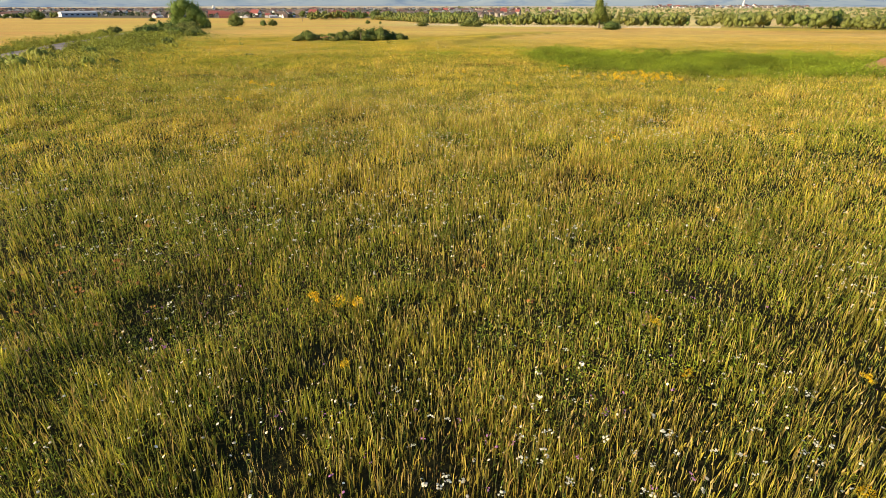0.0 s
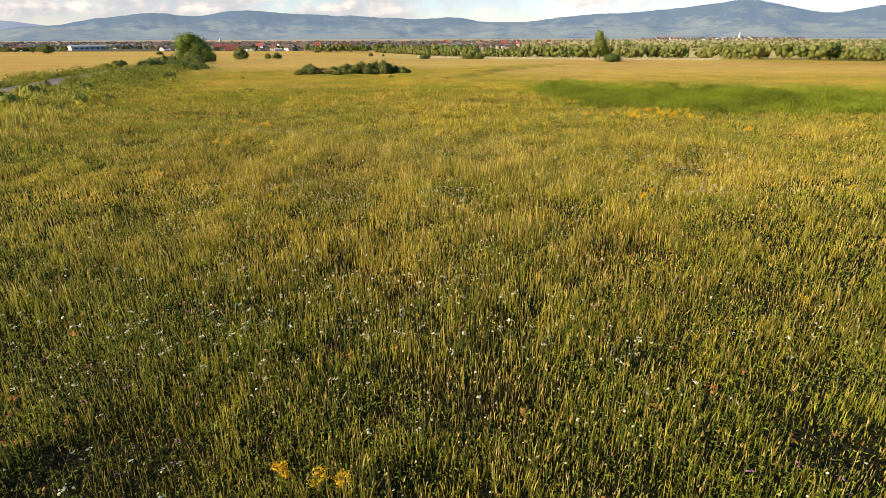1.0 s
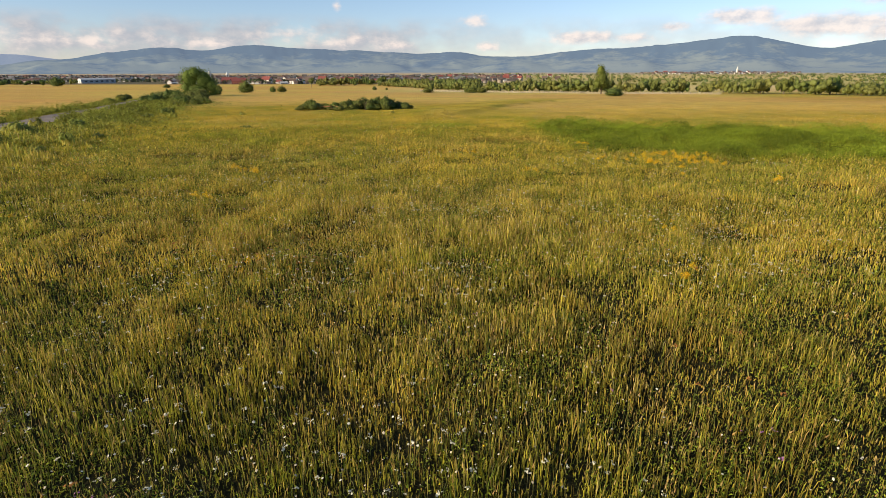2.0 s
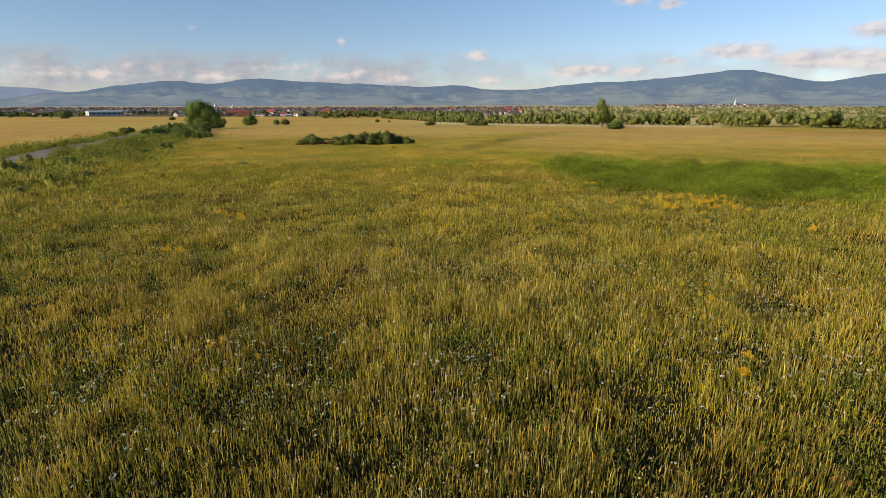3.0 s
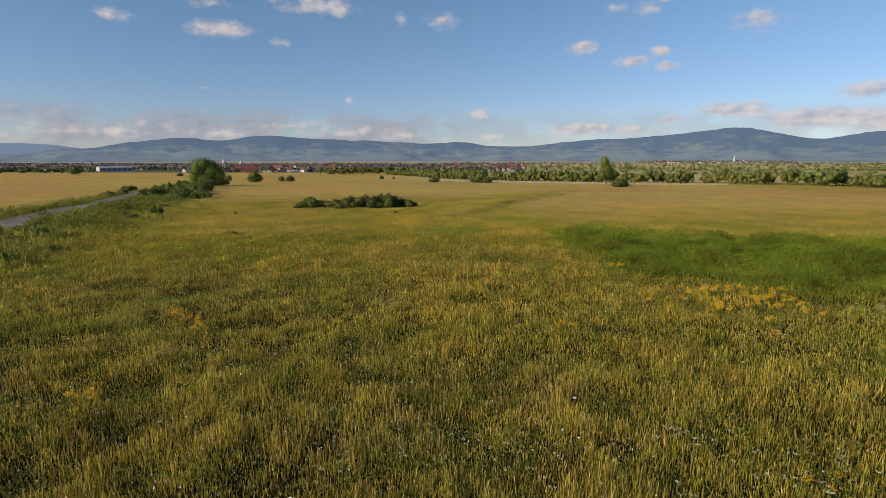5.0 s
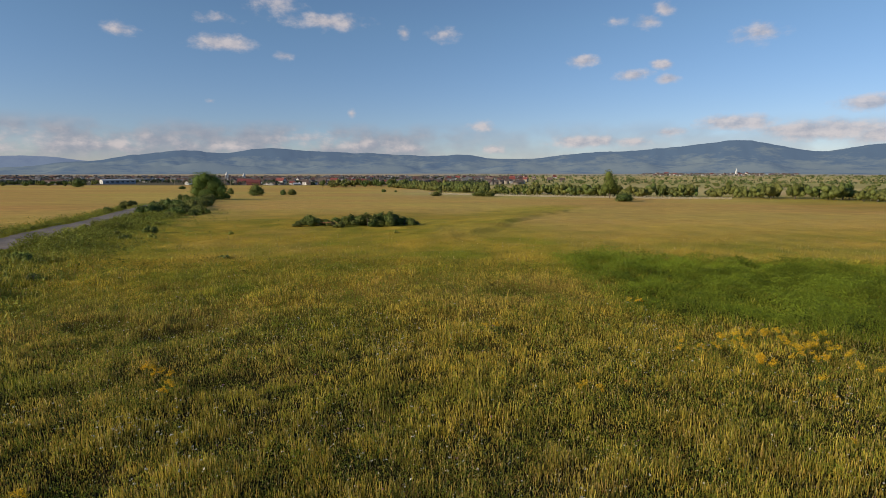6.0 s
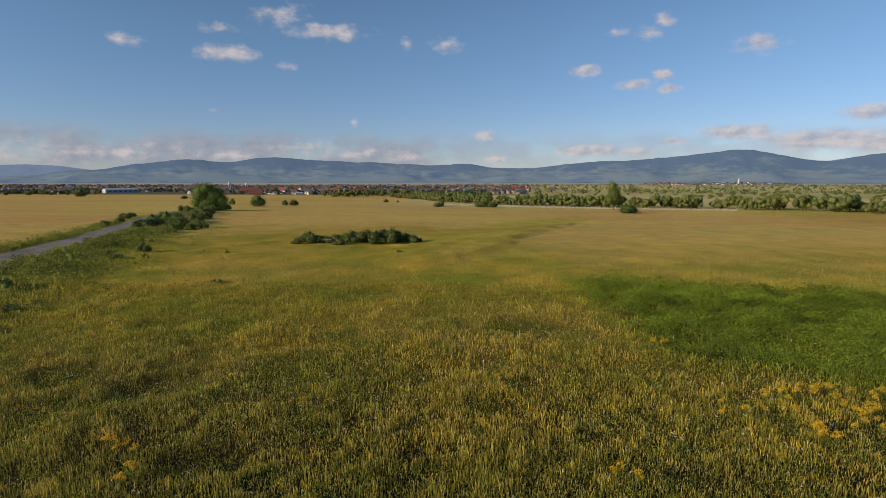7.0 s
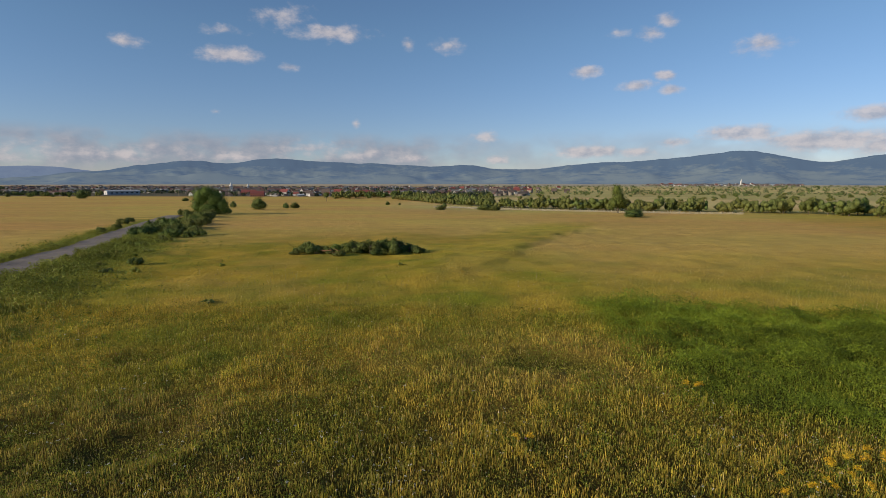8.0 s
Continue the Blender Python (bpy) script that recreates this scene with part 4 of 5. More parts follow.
def branch_pile():
    root = new("branch_pile")
    r = random.Random(17)
    for k in range(12):
        a = r.uniform(0, 6.3)
        p = Vector((r.uniform(-1.4, 1.4), r.uniform(-0.6, 0.6), r.uniform(0.1, 0.55)))
        q = p + Vector((math.cos(a), math.sin(a), r.uniform(-0.1, 0.35))) * r.uniform(0.9, 1.8)
        q.z = max(q.z, 0.05)
        part("branch", tube(bmesh.new(), p, q, 0.05, 0.02, 6), SOIL, root)
    tagged(root, "heap of dry reddish-brown branches beside the thicket", "branch pile")
    place(root, -14.4, 70.6, 0.2, 0.8)


branch_pile()

# bushes and tall weeds beside the lane
hedge = [bush("hedge_bush", 4.0, 3.4, 2.6, 8, 1600, 0.23, LEAF_DARK, 41, "dark green bush in the hedge beside the lane", "roadside hedge"),
         bush("hedge_bush", 4.4, 3.2, 2.2, 8, 1600, 0.23, LEAF_FRESH, 42, "fresh green bush in the hedge beside the lane", "roadside hedge"),
         bush("hedge_bush", 3.0, 2.6, 1.7, 6, 1400, 0.2, LEAF_MID, 43, "grey-green willow bush in the hedge beside the lane", "roadside hedge")]
spots = [(0, -47, 100, 0.9), (1, -43, 92, 0.8), (2, -40, 85, 0.75), (1, -49, 106, 0.95), (0, -53, 116, 1.0), (2, -45, 98, 0.9), (1, -56, 124, 1.05), (0, -60, 133, 1.1), (1, -63, 141, 1.15),
         (0, -66, 150, 1.2), (2, -52, 110, 1.0), (1, -70, 160, 1.2), (0, -74, 171, 1.25), (1, -58, 118, 0.9), (2, -62, 130, 0.9), (0, -80, 184, 1.2), (1, -86, 196, 1.2),
         (0, -60.5, 103, 0.55), (2, -62.5, 106, 0.6), (1, -66, 116, 0.7), (0, -74, 131, 0.8), (2, -80, 142, 0.9), (2, -29.8, 62, 0.55), (2, -41.5, 97, 1.15), (2, -40.2, 93, 0.9), (2, -44.5, 101, 1.1)]
for k in range(9):
    y = 95 + k * 4.5
    spots.append((k % 3, float(np.interp(y, [p[1] for p in ROAD], [p[0] for p in ROAD])) + 4.3, y, rb.uniform(0.8, 1.1)))
for k in range(40):
    y = rb.uniform(92, 205)
    x = float(np.interp(y, [p[1] for p in ROAD], [p[0] for p in ROAD])) + rb.uniform(3.5, 13.5)
    spots.append((k % 3, x, y, rb.uniform(0.55, 1.25)))
used = set()
for v, x, y, s in spots:
    if v not in used:
        used.add(v)
        place(hedge[v], x, y, 0, s)
    else:
        place_copy(hedge[v], x, y, rb.uniform(0, 6.3), s * rb.uniform(0.9, 1.1))

WEEDY = plant_material("weedy verge leaves", (0.270, 0.285, 0.060), 0.4)
weed = [bush("roadside_weeds", 1.6, 1.4, 1.15, 7, 680, 0.1, WEEDY, 51, "tall leafy green weeds on the verge", "roadside weeds"),
        bush("roadside_weeds", 1.8, 1.5, 1.0, 7, 680, 0.1, LEAF_MID, 52, "grey-green mugwort on the verge", "roadside weeds"),
        bush("roadside_weeds", 1.2, 1.2, 1.3, 6, 620, 0.095, WEEDY, 53, "green nettles on the verge", "roadside weeds")]
k = 0
for y in np.arange(24, 100, 1.15):
    for s0, chance in ((3.6, 0.6), (4.8, 0.45), (6.4, 0.25), (8.4, 0.12), (-3.5, 0.3)):
        if rb.random() > chance:
            continue
        x = float(np.interp(y, [p[1] for p in ROAD], [p[0] for p in ROAD])) + s0 + rb.gauss(0, 0.45)
        v, s = k % 3, rb.uniform(0.45, 1.0) * (1.35 if s0 > 0 and 31 < y < 44 else 0.85 if s0 > 0 else 0.5)
        (place if k < 3 else place_copy)(weed[v], x, y + rb.uniform(-0.5, 0.5), rb.uniform(0, 6.3), s)
        k += 1

# darker leafy tufts standing in the open meadow
for x, y, s in ((-27.0, 58.0, 0.8), (-22.0, 62.0, 0.6), (-16.0, 47.0, 0.5), (-6.0, 62.0, 0.5), (12.5, 26.0, 0.55), (14.0, 26.5, 0.6)):
    place_copy(weed[rb.randrange(3)], x, y, rb.uniform(0, 6.3), s, s * 0.7)

# single trees and bushes of the field
big = tree("tree", [(-2.6, 0, 5.6, 3.6, 3.4, 3.9), (1.6, 0.4, 5.0, 3.6, 3.4, 4.0), (-0.4, -0.6, 7.0, 2.6, 2.6, 2.4), (3.9, 0.5, 3.0, 2.4, 2.4, 3.2), (-3.6, 0, 2.8, 2.6, 2.6, 3.0), (0.2, -0.8, 2.0, 4.0, 3.0, 2.4)],
           (6.5, 0.35), 11000, 0.29, LEAF_FRESH, 61, "broad green willow tree where the hedge ends", "tree", "", 5, 0.3)
place(big, -86, 197, 0, 1.1, 1.08)
dark_tree = tree("tree", [(0, 0, 2.9, 2.8, 2.6, 3.0), (1.8, 0.3, 1.9, 2.0, 2.0, 2.2), (-1.6, 0, 1.8, 2.0, 2.0, 2.1), (0, -0.3, 1.2, 2.6, 2.4, 1.4)], (3.6, 0.22), 1700, 0.42, LEAF_DARK, 62, "dark rounded bushy tree on the field", "tree", "", 4)
place(dark_tree, -89, 250, 0, 1.05)
place_copy(dark_tree, -113, 280, 2.6, 0.6)
place_copy(dark_tree, -78.5, 268, 0.5, 0.72, 0.55)
place_copy(dark_tree, -83, 269, 2.2, 0.65, 0.5)
place_copy(dark_tree, -214, 430, 1.2, 1.0, 0.5)
place_copy(dark_tree, -43, 333, 0.2, 0.45, 0.4)
place_copy(dark_tree, -36, 334, 0.2, 0.25, 0.25)
place_copy(dark_tree, -358, 516, 0.2, 1.55, 1.6)
for x, s in ((-468, 0.9), (-497, 0.8), (-447, 0.5), (-512, 0.7), (-420, 0.4), (-540, 0.8)):
    place_copy(dark_tree, x, 590 + rb.uniform(-8, 8), rb.uniform(0, 6), s * 1.2, s)
place_copy(dark_tree, 53.5, 184, 0.9, 1.35, 0.52)
place_copy(dark_tree, -8.7, 251, 0.9, 1.0, 0.42)
place_copy(dark_tree, 10.5, 246, 2.9, 1.1, 0.5)
place_copy(dark_tree, 14.5, 244, 0.4, 0.8, 0.45)
cone = tree("tree", [(0, 0, 2.6, 0.9, 0.9, 2.4), (0.2, 0, 4.4, 0.6, 0.6, 1.6)], (5.0, 0.1), 900, 0.3, LEAF_MID, 63, "slim upright young tree beside a dark bush", "tree", "", 3)
place(cone, 57.5, 192, 0, 0.95)
poplar = tree("tree", [(0, 0, 4.6, 2.4, 2.4, 3.6), (-0.6, 0, 6.9, 1.7, 1.7, 2.4), (0.9, 0.2, 3.4, 2.2, 2.0, 2.6), (-1.2, 0, 3.2, 1.9, 1.9, 2.3)], (8.0, 0.2), 2200, 0.36, LEAF_FRESH, 64, "tall light green poplar with ragged crown", "tree", "", 5, 0.0, 0.5)
place(poplar, 58.8, 219, 0, 1.25)
thin = tree("tree", [(0, 0, 4.6, 2.6, 2.6, 2.4), (1.0, 0, 5.6, 1.6, 1.6, 1.5)], (5.0, 0.16), 700, 0.5, LEAF_MID, 65, "thin young tree with an open crown", "tree", "", 5)
place(thin, -101, 420, 0, 1.05)
place_copy(thin, -7, 245, 1.0, 0.5)

# the willow belt along the stream
belt = []
for k in range(6):
    r = random.Random(70 + k)
    w, h = r.uniform(6.5, 9), r.uniform(5.0, 7.2)
    blobs = [(0, 0, h * 0.42, w * 0.34, w * 0.33, h * 0.42)]
    for q in range(9):
        a, far = q * 2.4 + r.random(), r.uniform(0.2, 0.4)
        blobs.append((math.cos(a) * w * far, math.sin(a) * w * far, h * r.uniform(0.2, 0.7 - 0.6 * (far - 0.2)), w * r.uniform(0.14, 0.21), w * r.uniform(0.14, 0.21), h * r.uniform(0.2, 0.3)))
    belt.append(tree("willow", blobs, (h * 0.6, 0.2), 1000, 0.44, (LEAF_MID, LEAF_MID, LEAF_DARK, LEAF_MID, LEAF_MID, LEAF_MID)[k], 80 + k,
                     "rounded grey-green willow in the belt along the field's edge", "tree", "willow belt", 1, 0.2, 0.5, 0.62))
LINE = [(-62, 520), (-28, 420), (-8, 345), (20, 284), (61, 243), (100, 232), (128, 212), (130, 176), (126, 146), (124, 118)]
count = 0
for (ax, ay), (bx, by) in zip(LINE, LINE[1:]):
    length = math.hypot(bx - ax, by - ay)
    steps = max(2, int(length / 5.2))
    for k in range(steps):
        for row in range(3):
            t = (k + rb.random() * 0.8) / steps
            back = row * rb.uniform(7, 13) + rb.uniform(-1.5, 1.5)
            nx, ny = -(by - ay) / length, (bx - ax) / length
            x, y = ax + (bx - ax) * t + nx * back, ay + (by - ay) * t + ny * back
            if row and rb.random() < 0.4 or rb.random() < 0.06:
                continue
            s = rb.uniform(0.7, 1.2) * (0.95 if row == 0 else 1.1)
            v = count % 6
            (place if count < 6 else place_copy)(belt[v], x, y, rb.uniform(0, 6.3), s, s * rb.uniform(0.85, 1.15))
            count += 1
for k in range(130):
    y = rb.uniform(250, 900)
    x = rb.uniform(-0.05, 0.85) * y
    if x < np.interp(y, [118, 232, 284, 345, 520, 900], [150, 150, 40, 5, -55, -120]) + 15:
        continue
    if rb.random() < 0.4 and y < 420:
        continue
    s = rb.uniform(0.4, 1.0)
    place_copy(belt[rb.randrange(6)], x, y, rb.uniform(0, 6.3), s, s * rb.uniform(0.7, 1.0))


# dark trees at the edge of the town
for k in range(30):
    y = rb.uniform(500, 640)
    place_copy(belt[rb.choice((0, 2, 2, 4))], y * rb.uniform(-0.245, -0.07), y, rb.uniform(0, 6.3), rb.uniform(0.9, 1.6), rb.uniform(0.9, 1.6))
for k in range(22):
    y = rb.uniform(600, 700)
    place_copy(belt[rb.choice((0, 2, 2, 4))], y * rb.uniform(-0.86, -0.66), y, rb.uniform(0, 6.3), rb.uniform(0.7, 1.2))


def far_scrub(name, count, label, xr, yr, size, colour):
    """Distant scrub and garden trees, too many to count."""
    per = 11
    y = rng.uniform(*yr, count)
    x = rng.uniform(*xr, count) * y
    keep = (fractal(x * 0.4, y, 90, 221) > 0.42) & ((x / y < -0.72) | (x / y > -0.5) | (y > 860))
    x, y = x[keep], y[keep]
    n = len(x)
    r = size * rng.uniform(0.5, 1.2, n)
    base = np.stack([x, y, land(x, y)], 1)
    d = rng.normal(0, 1, (n, per, 3))
    d /= np.linalg.norm(d, axis=2)[:, :, None]
    p = base[:, None] + (d * (1, 1, 0.75) + (0, 0, 0.7)) * r[:, None, None]
    v, q = leaf_cloud(p.reshape(-1, 3), d.reshape(-1, 3), np.repeat(r * 1.1, per), rng)
    c = np.array(colour) * rng.uniform(0.6, 1.5, (n, 1))
    tagged(new(name, mesh_np(name, v, q, None, FLORA, np.repeat(c, per * 4, 0))), label, "woods", kind="stuff")


far_scrub("far_scrub", 1700, "scattered far bushes and small trees on the plain", (0.0, 0.95), (700, 2300), 3.2, (0.12, 0.15, 0.05))
far_scrub("garden_trees", 6500, "dark garden trees among the houses of the town", (-0.95, 0.05), (655, 1600), 3.0, (0.055, 0.070, 0.035))


# ---------------------------------------------------------------- fence at the field's end
def fence_run():
    root = new("fence")
    line = [(-14, 290), (6, 270), (16, 259), (40, 238), (61, 224), (80, 215), (100, 209)]
    post = box(bmesh.new(), -0.09, 0.09, -0.09, 0.09, -0.3, 0.95)
    post_me = part("post", post, FENCE, root)
    bm = bmesh.new()
    first = True
    for (ax, ay), (bx, by) in zip(line, line[1:]):
        length = math.hypot(bx - ax, by - ay)
        n = int(length / 3)
        for k in range(n):
            t = k / n
            x, y = ax + (bx - ax) * t, ay + (by - ay) * t
            ob = post_me if first else new("post", post_me.data)
            first = False
            ob.parent = root
            ob.matrix_basis = pose(x, y, land1(x, y), 0, 0, rb.uniform(-5, 5))
            for j in range(12):
                u = t + (j + 0.5) / 12 / n
                px, py = ax + (bx - ax) * u, ay + (by - ay) * u
                z = land1(px, py)
                hgt = rb.uniform(0.6, 0.85)
                tube(bm, (px, py, z), (px + rb.uniform(-0.03, 0.03), py, z + hgt), 0.09, 0.08, 4)
            z0, z1 = land1(x, y), land1(ax + (bx - ax) * (t + 1 / n), ay + (by - ay) * (t + 1 / n))
            tube(bm, (x, y + 0.08, z0 + 0.55), (ax + (bx - ax) * (t + 1 / n), ay + (by - ay) * (t + 1 / n) + 0.08, z1 + 0.55), 0.05, 0.05, 4)
    tagged(part("paling", bm, FENCE, root), kind="stuff")
    tagged(root, "low weathered pale wooden fence along the field's far edge", "fence")


fence_run()


# ---------------------------------------------------------------- the town
def house(name, w, d, h, pitch, wall_mat, roof_mat, label, group="houses of the town", chimney=True):
    root = new(name)
    bm = bmesh.new()
    ridge = h + d / 2 * pitch
    pts = [(-w / 2, -d / 2, -1), (w / 2, -d / 2, -1), (w / 2, d / 2, -1), (-w / 2, d / 2, -1), (-w / 2, -d / 2, h), (w / 2, -d / 2, h), (w / 2, d / 2, h), (-w / 2, d / 2, h), (-w / 2, 0, ridge), (w / 2, 0, ridge)]
    vs = [bm.verts.new(p) for p in pts]
    for f in ((0, 1, 5, 4), (2, 3, 7, 6), (1, 2, 6, 9, 5), (3, 0, 4, 8, 7)):
        bm.faces.new([vs[i] for i in f])
    part("wall", bm, wall_mat, root)
    bm = bmesh.new()
    o, t = 0.5, 0.18
    for s in (-1, 1):
        low, top = Vector((0, s * (d / 2 + o), h - o * pitch)), Vector((0, 0, ridge))
        up = Vector((0, 0, t))
        a = [bm.verts.new((x, p.y, p.z)) for x in (-w / 2 - o, w / 2 + o) for p in (low + up * 0.2, top + up * 0.2, top + up * 1.2, low + up * 1.2)]
        for f in ((0, 1, 2, 3), (7, 6, 5, 4), (0, 4, 5, 1), (1, 5, 6, 2), (2, 6, 7, 3), (3, 7, 4, 0)):
            bm.faces.new([a[i] for i in f])
    bmesh.ops.recalc_face_normals(bm, faces=bm.faces)
    roof = part("roof", bm, roof_mat, root)
    if chimney:
        part("chimney", box(bmesh.new(), w * 0.2, w * 0.2 + 0.7, -0.35, 0.35, ridge - 1.0, ridge + 1.0), WALL, roof)
    n = max(2, int(w / 3))
    win = None
    for k in range(n):
        x = -w / 2 + (k + 0.5) * w / n
        if win is None:
            win = part("window", box(bmesh.new(), -0.55, 0.55, -0.06, 0.06, 0, 1.3), GLASS, root)
            me = win.data
        else:
            win = new("window", me)
            win.parent = root
        win.matrix_basis = pose(x, -d / 2 - 0.02, 1.0)
    return tagged(root, label, "house", group)


kinds = [house("house", 10, 8, 3.2, 0.75, WALL, ROOF_TILE, "plastered house with a brown tiled gable roof"),
         house("house", 13, 9, 3.4, 0.6, WALL_WHITE, ROOF_TILE, "white house with a wide brown tiled roof"),
         house("house", 9, 8, 5.4, 0.8, WALL, ROOF_RED, "two-storey house with a red roof"),
         house("house", 14, 7, 3.0, 0.55, GREY_WALL, ROOF_GREY, "low grey outbuilding with a sheet roof", chimney=False),
         house("house", 11, 9, 4.6, 0.85, WALL_WHITE, ROOF_RED, "white house with a red gable roof"),
         house("house", 10, 10, 3.4, 0.9, WALL, ROOF_TILE, "old house with a steep brown roof")]
for k, (x, y) in enumerate([(-250, 700), (-190, 690), (-150, 680), (-330, 720), (-225, 705), (-170, 700)]):
    place(kinds[k], x, y, rb.uniform(-0.5, 0.5), 1.0)
for k in range(200):
    y = 640 + 700 * rb.random() ** 1.6
    az = rb.uniform(-0.80, -0.02) if y > 720 else rb.uniform(-0.50, -0.18)
    x = az * y
    if -0.70 < az < -0.52 and y < 800:
        continue
    v = rb.choice((0, 0, 0, 1, 2, 3, 3, 4, 5, 5, 5))
    place_copy(kinds[v], x, y, rb.uniform(-0.7, 0.7) + (math.pi / 2 if rb.random() < 0.35 else 0), rb.uniform(0.35, 0.62))
for k in range(46):
    y = rb.uniform(2150, 2700)
    place_copy(kinds[rb.randrange(6)], y * rb.uniform(0.36, 0.60), y, rb.uniform(-0.7, 0.7), rb.uniform(0.9, 1.4))
for k in range(30):
    y = rb.uniform(900, 1500)
    place_copy(kinds[rb.randrange(6)], y * rb.uniform(-0.02, 0.22), y, rb.uniform(-0.7, 0.7), rb.uniform(0.8, 1.1))


def far_houses(count):
    """The rest of the town and villages, too small to tell apart: walls with gable roofs."""
    town = rng.random(count) < 0.75
    y = np.where(town, 700 + 1000 * rng.random(count), rng.uniform(2100, 2900, count))
    x = np.where(town, rng.uniform(-0.85, 0.12, count), rng.uniform(0.34, 0.62, count)) * y
    clear = (x / y > -0.72) & (x / y < -0.5) & (y < 900)              # open ground round the hall
    y = np.where(clear, y + 260, y)
    w, d, h = rng.uniform(2.5, 5.5, count), rng.uniform(2.2, 3.8, count), rng.uniform(2.4, 4.6, count)
    t = rng.uniform(-0.7, 0.7, count) + (rng.random(count) < 0.35) * np.pi / 2
    corner = np.array([(-1, -1, 0), (1, -1, 0), (1, 1, 0), (-1, 1, 0), (-1, -1, 1), (1, -1, 1), (1, 1, 1), (-1, 1, 1), (-1, 0, 1), (1, 0, 1)], float)
    eave = np.array([(-1.08, -1.15, 1), (1.08, -1.15, 1), (1.08, 0, 1), (-1.08, 0, 1), (1.08, 1.15, 1), (-1.08, 1.15, 1)], float)
    lift = np.array([0, 0, 0, 0, 0, 0, 0, 0, 1, 1, -0.1, -0.1, 1.06, 1.06, -0.1, -0.1])
    pts = np.concatenate([corner, eave])[None] * np.stack([w, d, h], 1)[:, None]
    pts[:, :, 2] += lift * (d * 0.8)[:, None] - 0.8 * (np.concatenate([corner, eave])[:, 2] == 0)
    ca, sa = np.cos(t)[:, None], np.sin(t)[:, None]
    v = np.stack([pts[:, :, 0] * ca - pts[:, :, 1] * sa + x[:, None], pts[:, :, 0] * sa + pts[:, :, 1] * ca + y[:, None], pts[:, :, 2] + land(x, y)[:, None]], 2)
    at = np.arange(count)[:, None, None] * 16
    quads = (at + np.array([[0, 1, 5, 4], [2, 3, 7, 6], [1, 2, 6, 5], [3, 0, 4, 7], [10, 11, 12, 13], [13, 12, 14, 15]])[None]).reshape(-1, 4)
    tris = (at + np.array([[5, 6, 9], [7, 4, 8]])[None]).reshape(-1, 3)
    walls = np.array([(0.28, 0.24, 0.20), (0.58, 0.56, 0.52), (0.20, 0.17, 0.14), (0.14, 0.12, 0.10)])[rng.integers(0, 4, count)]
    roofs = np.array([(0.12, 0.08, 0.065), (0.16, 0.065, 0.05), (0.20, 0.20, 0.20), (0.09, 0.07, 0.06)])[rng.integers(0, 4, count)]
    col = np.concatenate([np.repeat(walls[:, None], 10, 1), np.repeat(roofs[:, None], 6, 1)], 1).reshape(-1, 3)
    tagged(new("far_houses", mesh_np("far_houses", v.reshape(-1, 3), quads, tris, PAINTED, col)), "crowded small far houses with brown and red roofs", "houses", kind="stuff")


def painted():
    m = bpy.data.materials.new("far plaster and tiles")
    m.use_nodes = True
    k = Nodes(m.node_tree)
    b = k.add("ShaderNodeBsdfPrincipled")
    n = k.noise(k.add("ShaderNodeNewGeometry").outputs["Position"], 0.4, 4.0)
    k.put(k.mix(k.range(n, 0.3, 0.7, 0.0, 0.35), k.add("ShaderNodeAttribute", attribute_name="tint").outputs["Color"], (0.16, 0.14, 0.12, 1)), b.inputs["Base Color"])
    b.inputs["Roughness"].default_value = 0.85
    k.put(b.outputs[0], k.add("ShaderNodeOutputMaterial").inputs[0])
    return m


PAINTED = painted()
far_houses(1700)
red = house("house", 19, 11, 4.6, 0.62, ROOF_RED, ROOF_RED, "long barn-like house with a bright red roof")
place(red, -236, 640, 0.15, 0.8)
place_copy(red, -122, 690, 0.1, 0.9)
place_copy(red, -270, 700, 0.1, 0.9)


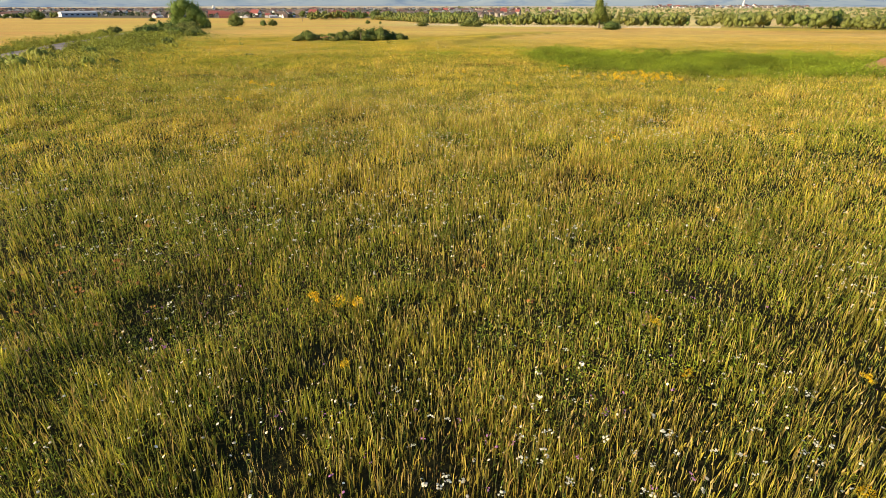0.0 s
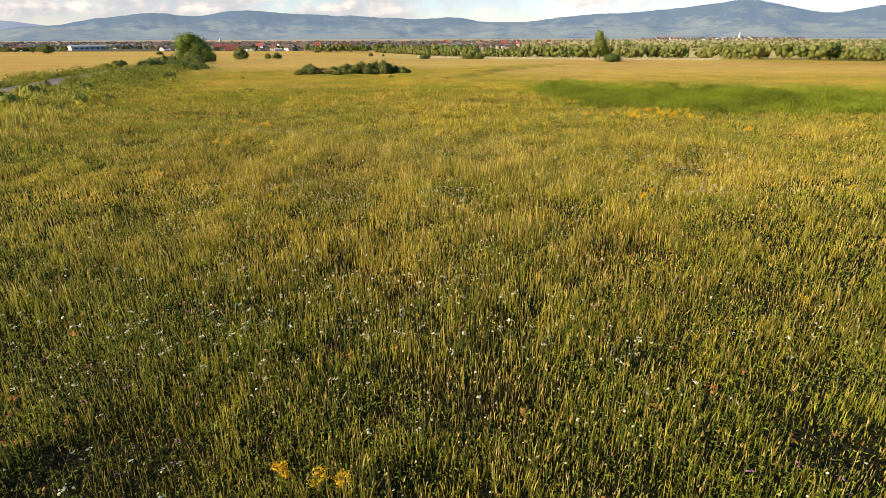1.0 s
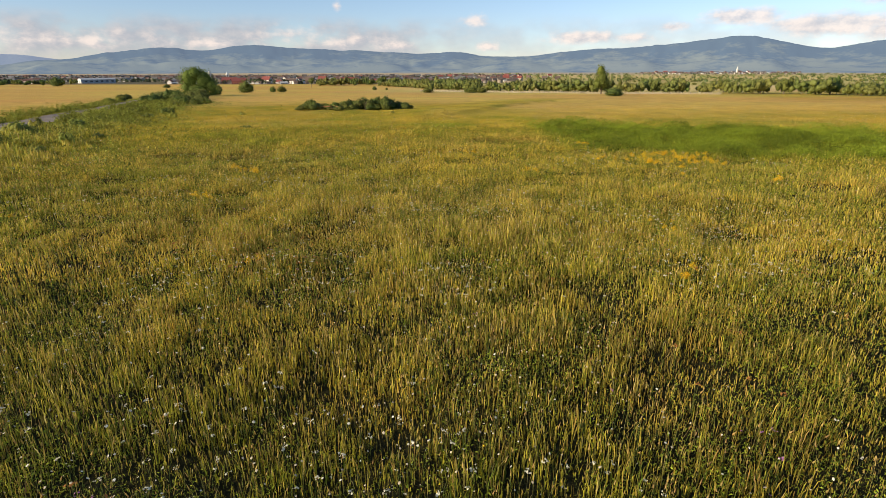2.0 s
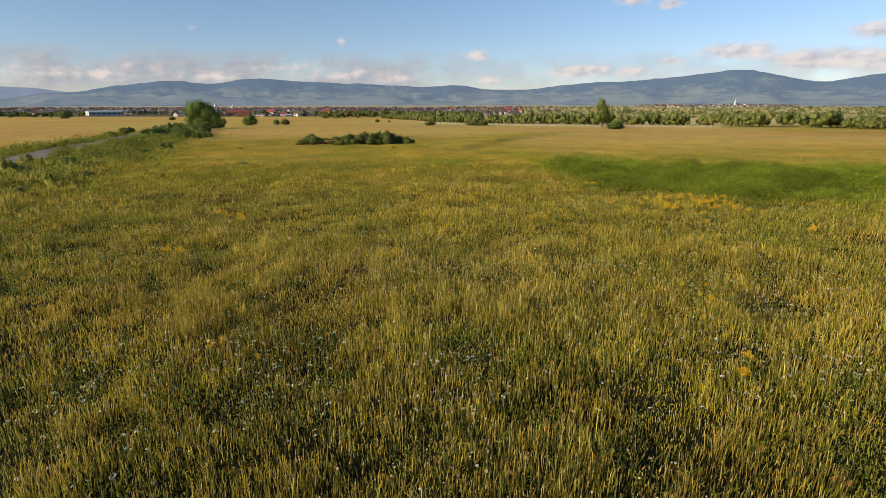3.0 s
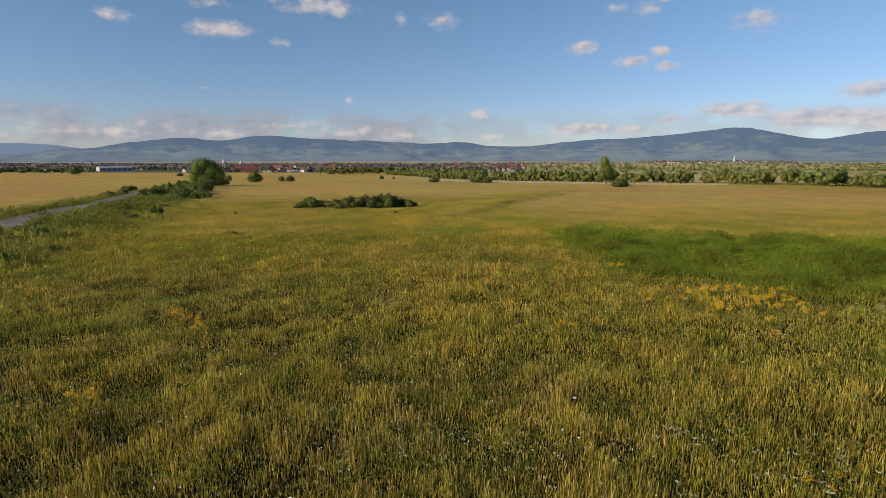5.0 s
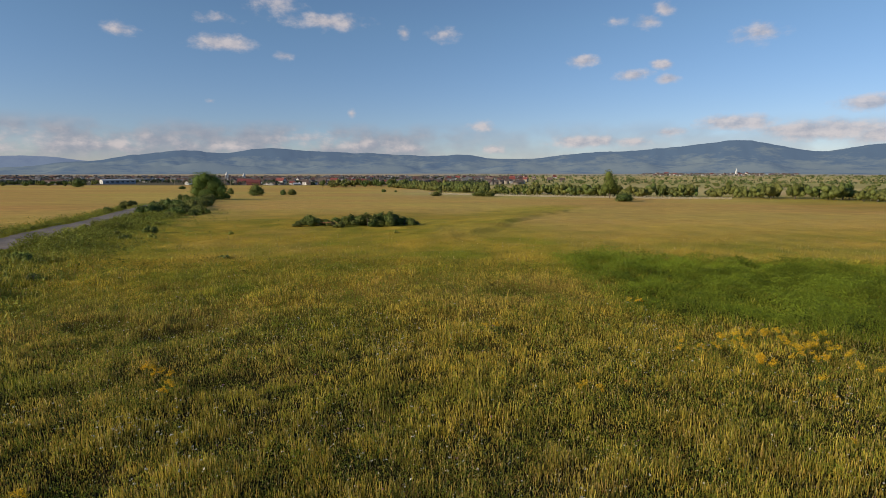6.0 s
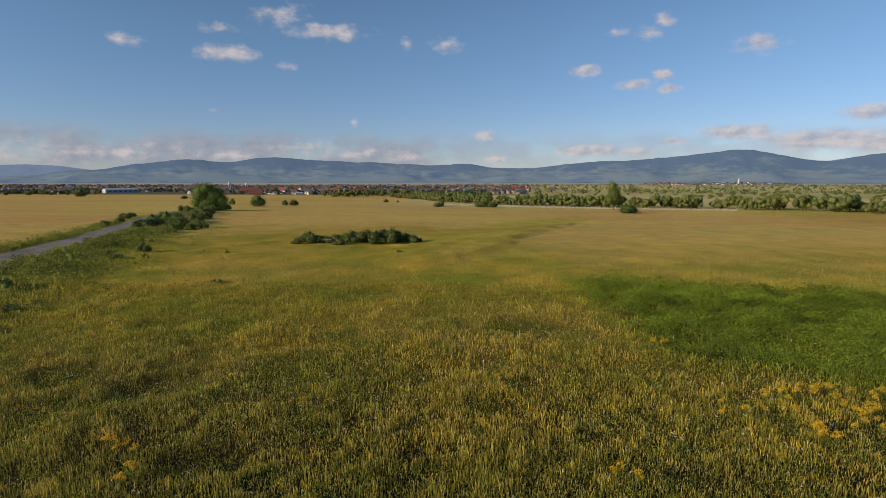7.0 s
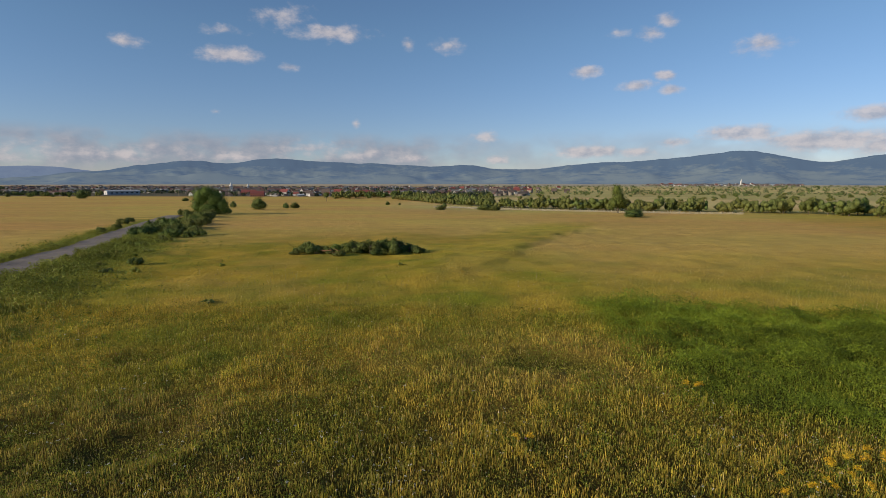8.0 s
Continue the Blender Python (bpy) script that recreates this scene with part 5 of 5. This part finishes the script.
def hall():
    root = new("hall")
    part("wall", box(bmesh.new(), -26, 26, -9, 9, -1.5, 6.2), GREY_WALL, root)
    part("gable", box(bmesh.new(), -26.25, -26.02, -9.2, 9.2, -1.5, 7.2), WALL_WHITE, root, "white gable end wall")
    bm = bmesh.new()
    v = [bm.verts.new(p) for p in ((-26.5, -9.6, 6.1), (26.5, -9.6, 6.1), (26.5, 0, 8.4), (-26.5, 0, 8.4), (26.5, 9.6, 6.1), (-26.5, 9.6, 6.1),
                                   (-26.5, -9.6, 6.4), (26.5, -9.6, 6.4), (26.5, 0, 8.7), (-26.5, 0, 8.7), (26.5, 9.6, 6.4), (-26.5, 9.6, 6.4))]
    for f in ((6, 7, 8, 9), (9, 8, 10, 11), (0, 3, 2, 1), (3, 5, 4, 2), (0, 1, 7, 6), (4, 5, 11, 10), (1, 2, 8, 7), (2, 4, 10, 8), (0, 6, 9, 3), (3, 9, 11, 5)):
        bm.faces.new([v[i] for i in f])
    part("roof", bm, ROOF_GREY, root)
    for k in range(6):
        part("window", box(bmesh.new(), -21 + k * 8, -17 + k * 8, -9.12, -9.01, 2.6, 4.6), GLASS, root)
    part("door", box(bmesh.new(), -26.4, -26.26, -3, 3, -1, 4.5), GREY_WALL, root)
    tagged(root, "long grey industrial hall with a white gable end", "hall")
    place(root, -468, 752, radians(48), 0.78)


def church(x, y, h, label):
    root = new("church")
    part("tower", box(bmesh.new(), -2.6, 2.6, -2.6, 2.6, -1, h * 0.62), WALL_WHITE, root)
    bm = bmesh.new()
    bmesh.ops.create_cone(bm, cap_ends=True, segments=8, radius1=3.3, radius2=0.08, depth=h * 0.38, matrix=Matrix.Translation((0, 0, h * 0.81)))
    part("spire", bm, WALL_WHITE, root)
    part("nave", box(bmesh.new(), 2.62, 20, -5, 5, -1, h * 0.26), WALL_WHITE, root)
    bm = bmesh.new()
    v = [bm.verts.new(p) for p in ((2.62, -5.4, h * 0.26), (20.4, -5.4, h * 0.26), (20.4, 0, h * 0.42), (2.62, 0, h * 0.42), (20.4, 5.4, h * 0.26), (2.62, 5.4, h * 0.26))]
    for f in ((0, 1, 2, 3), (3, 2, 4, 5), (1, 4, 2), (0, 3, 5), (0, 5, 4, 1)):
        bm.faces.new([v[i] for i in f])
    part("roof", bm, ROOF_TILE, root)
    for z in (0.3, 0.5):
        part("window", box(bmesh.new(), -0.6, 0.6, -2.68, -2.61, h * z, h * z + 2.2), GLASS, root)
    tagged(root, label, "church")
    place(root, x, y, 0.4, 1.0)


hall()
church(-425, 1010, 18, "white church tower with a pointed spire above the town")
church(-452, 1160, 15, "second pale church tower among the roofs")
church(1178, 2315, 30, "white village church with a tall pointed spire")


def pole(x, y, h):
    root = new("utility_pole")
    part("pole", tube(bmesh.new(), (0, 0, -0.5), (0, 0, h), 0.16, 0.1, 8), FENCE, root)
    part("crossarm", box(bmesh.new(), -0.9, 0.9, -0.06, 0.06, h - 0.7, h - 0.55), FENCE, root)
    tagged(root, "pale wooden utility pole near the houses", "utility pole")
    return place(root, x, y, 0.3, 1.0)


first_pole = pole(-205, 500, 10)
for x, y in ((-236, 560), (-330, 640), (-120, 610), (-420, 700)):
    place_copy(first_pole, x, y, 0.3)
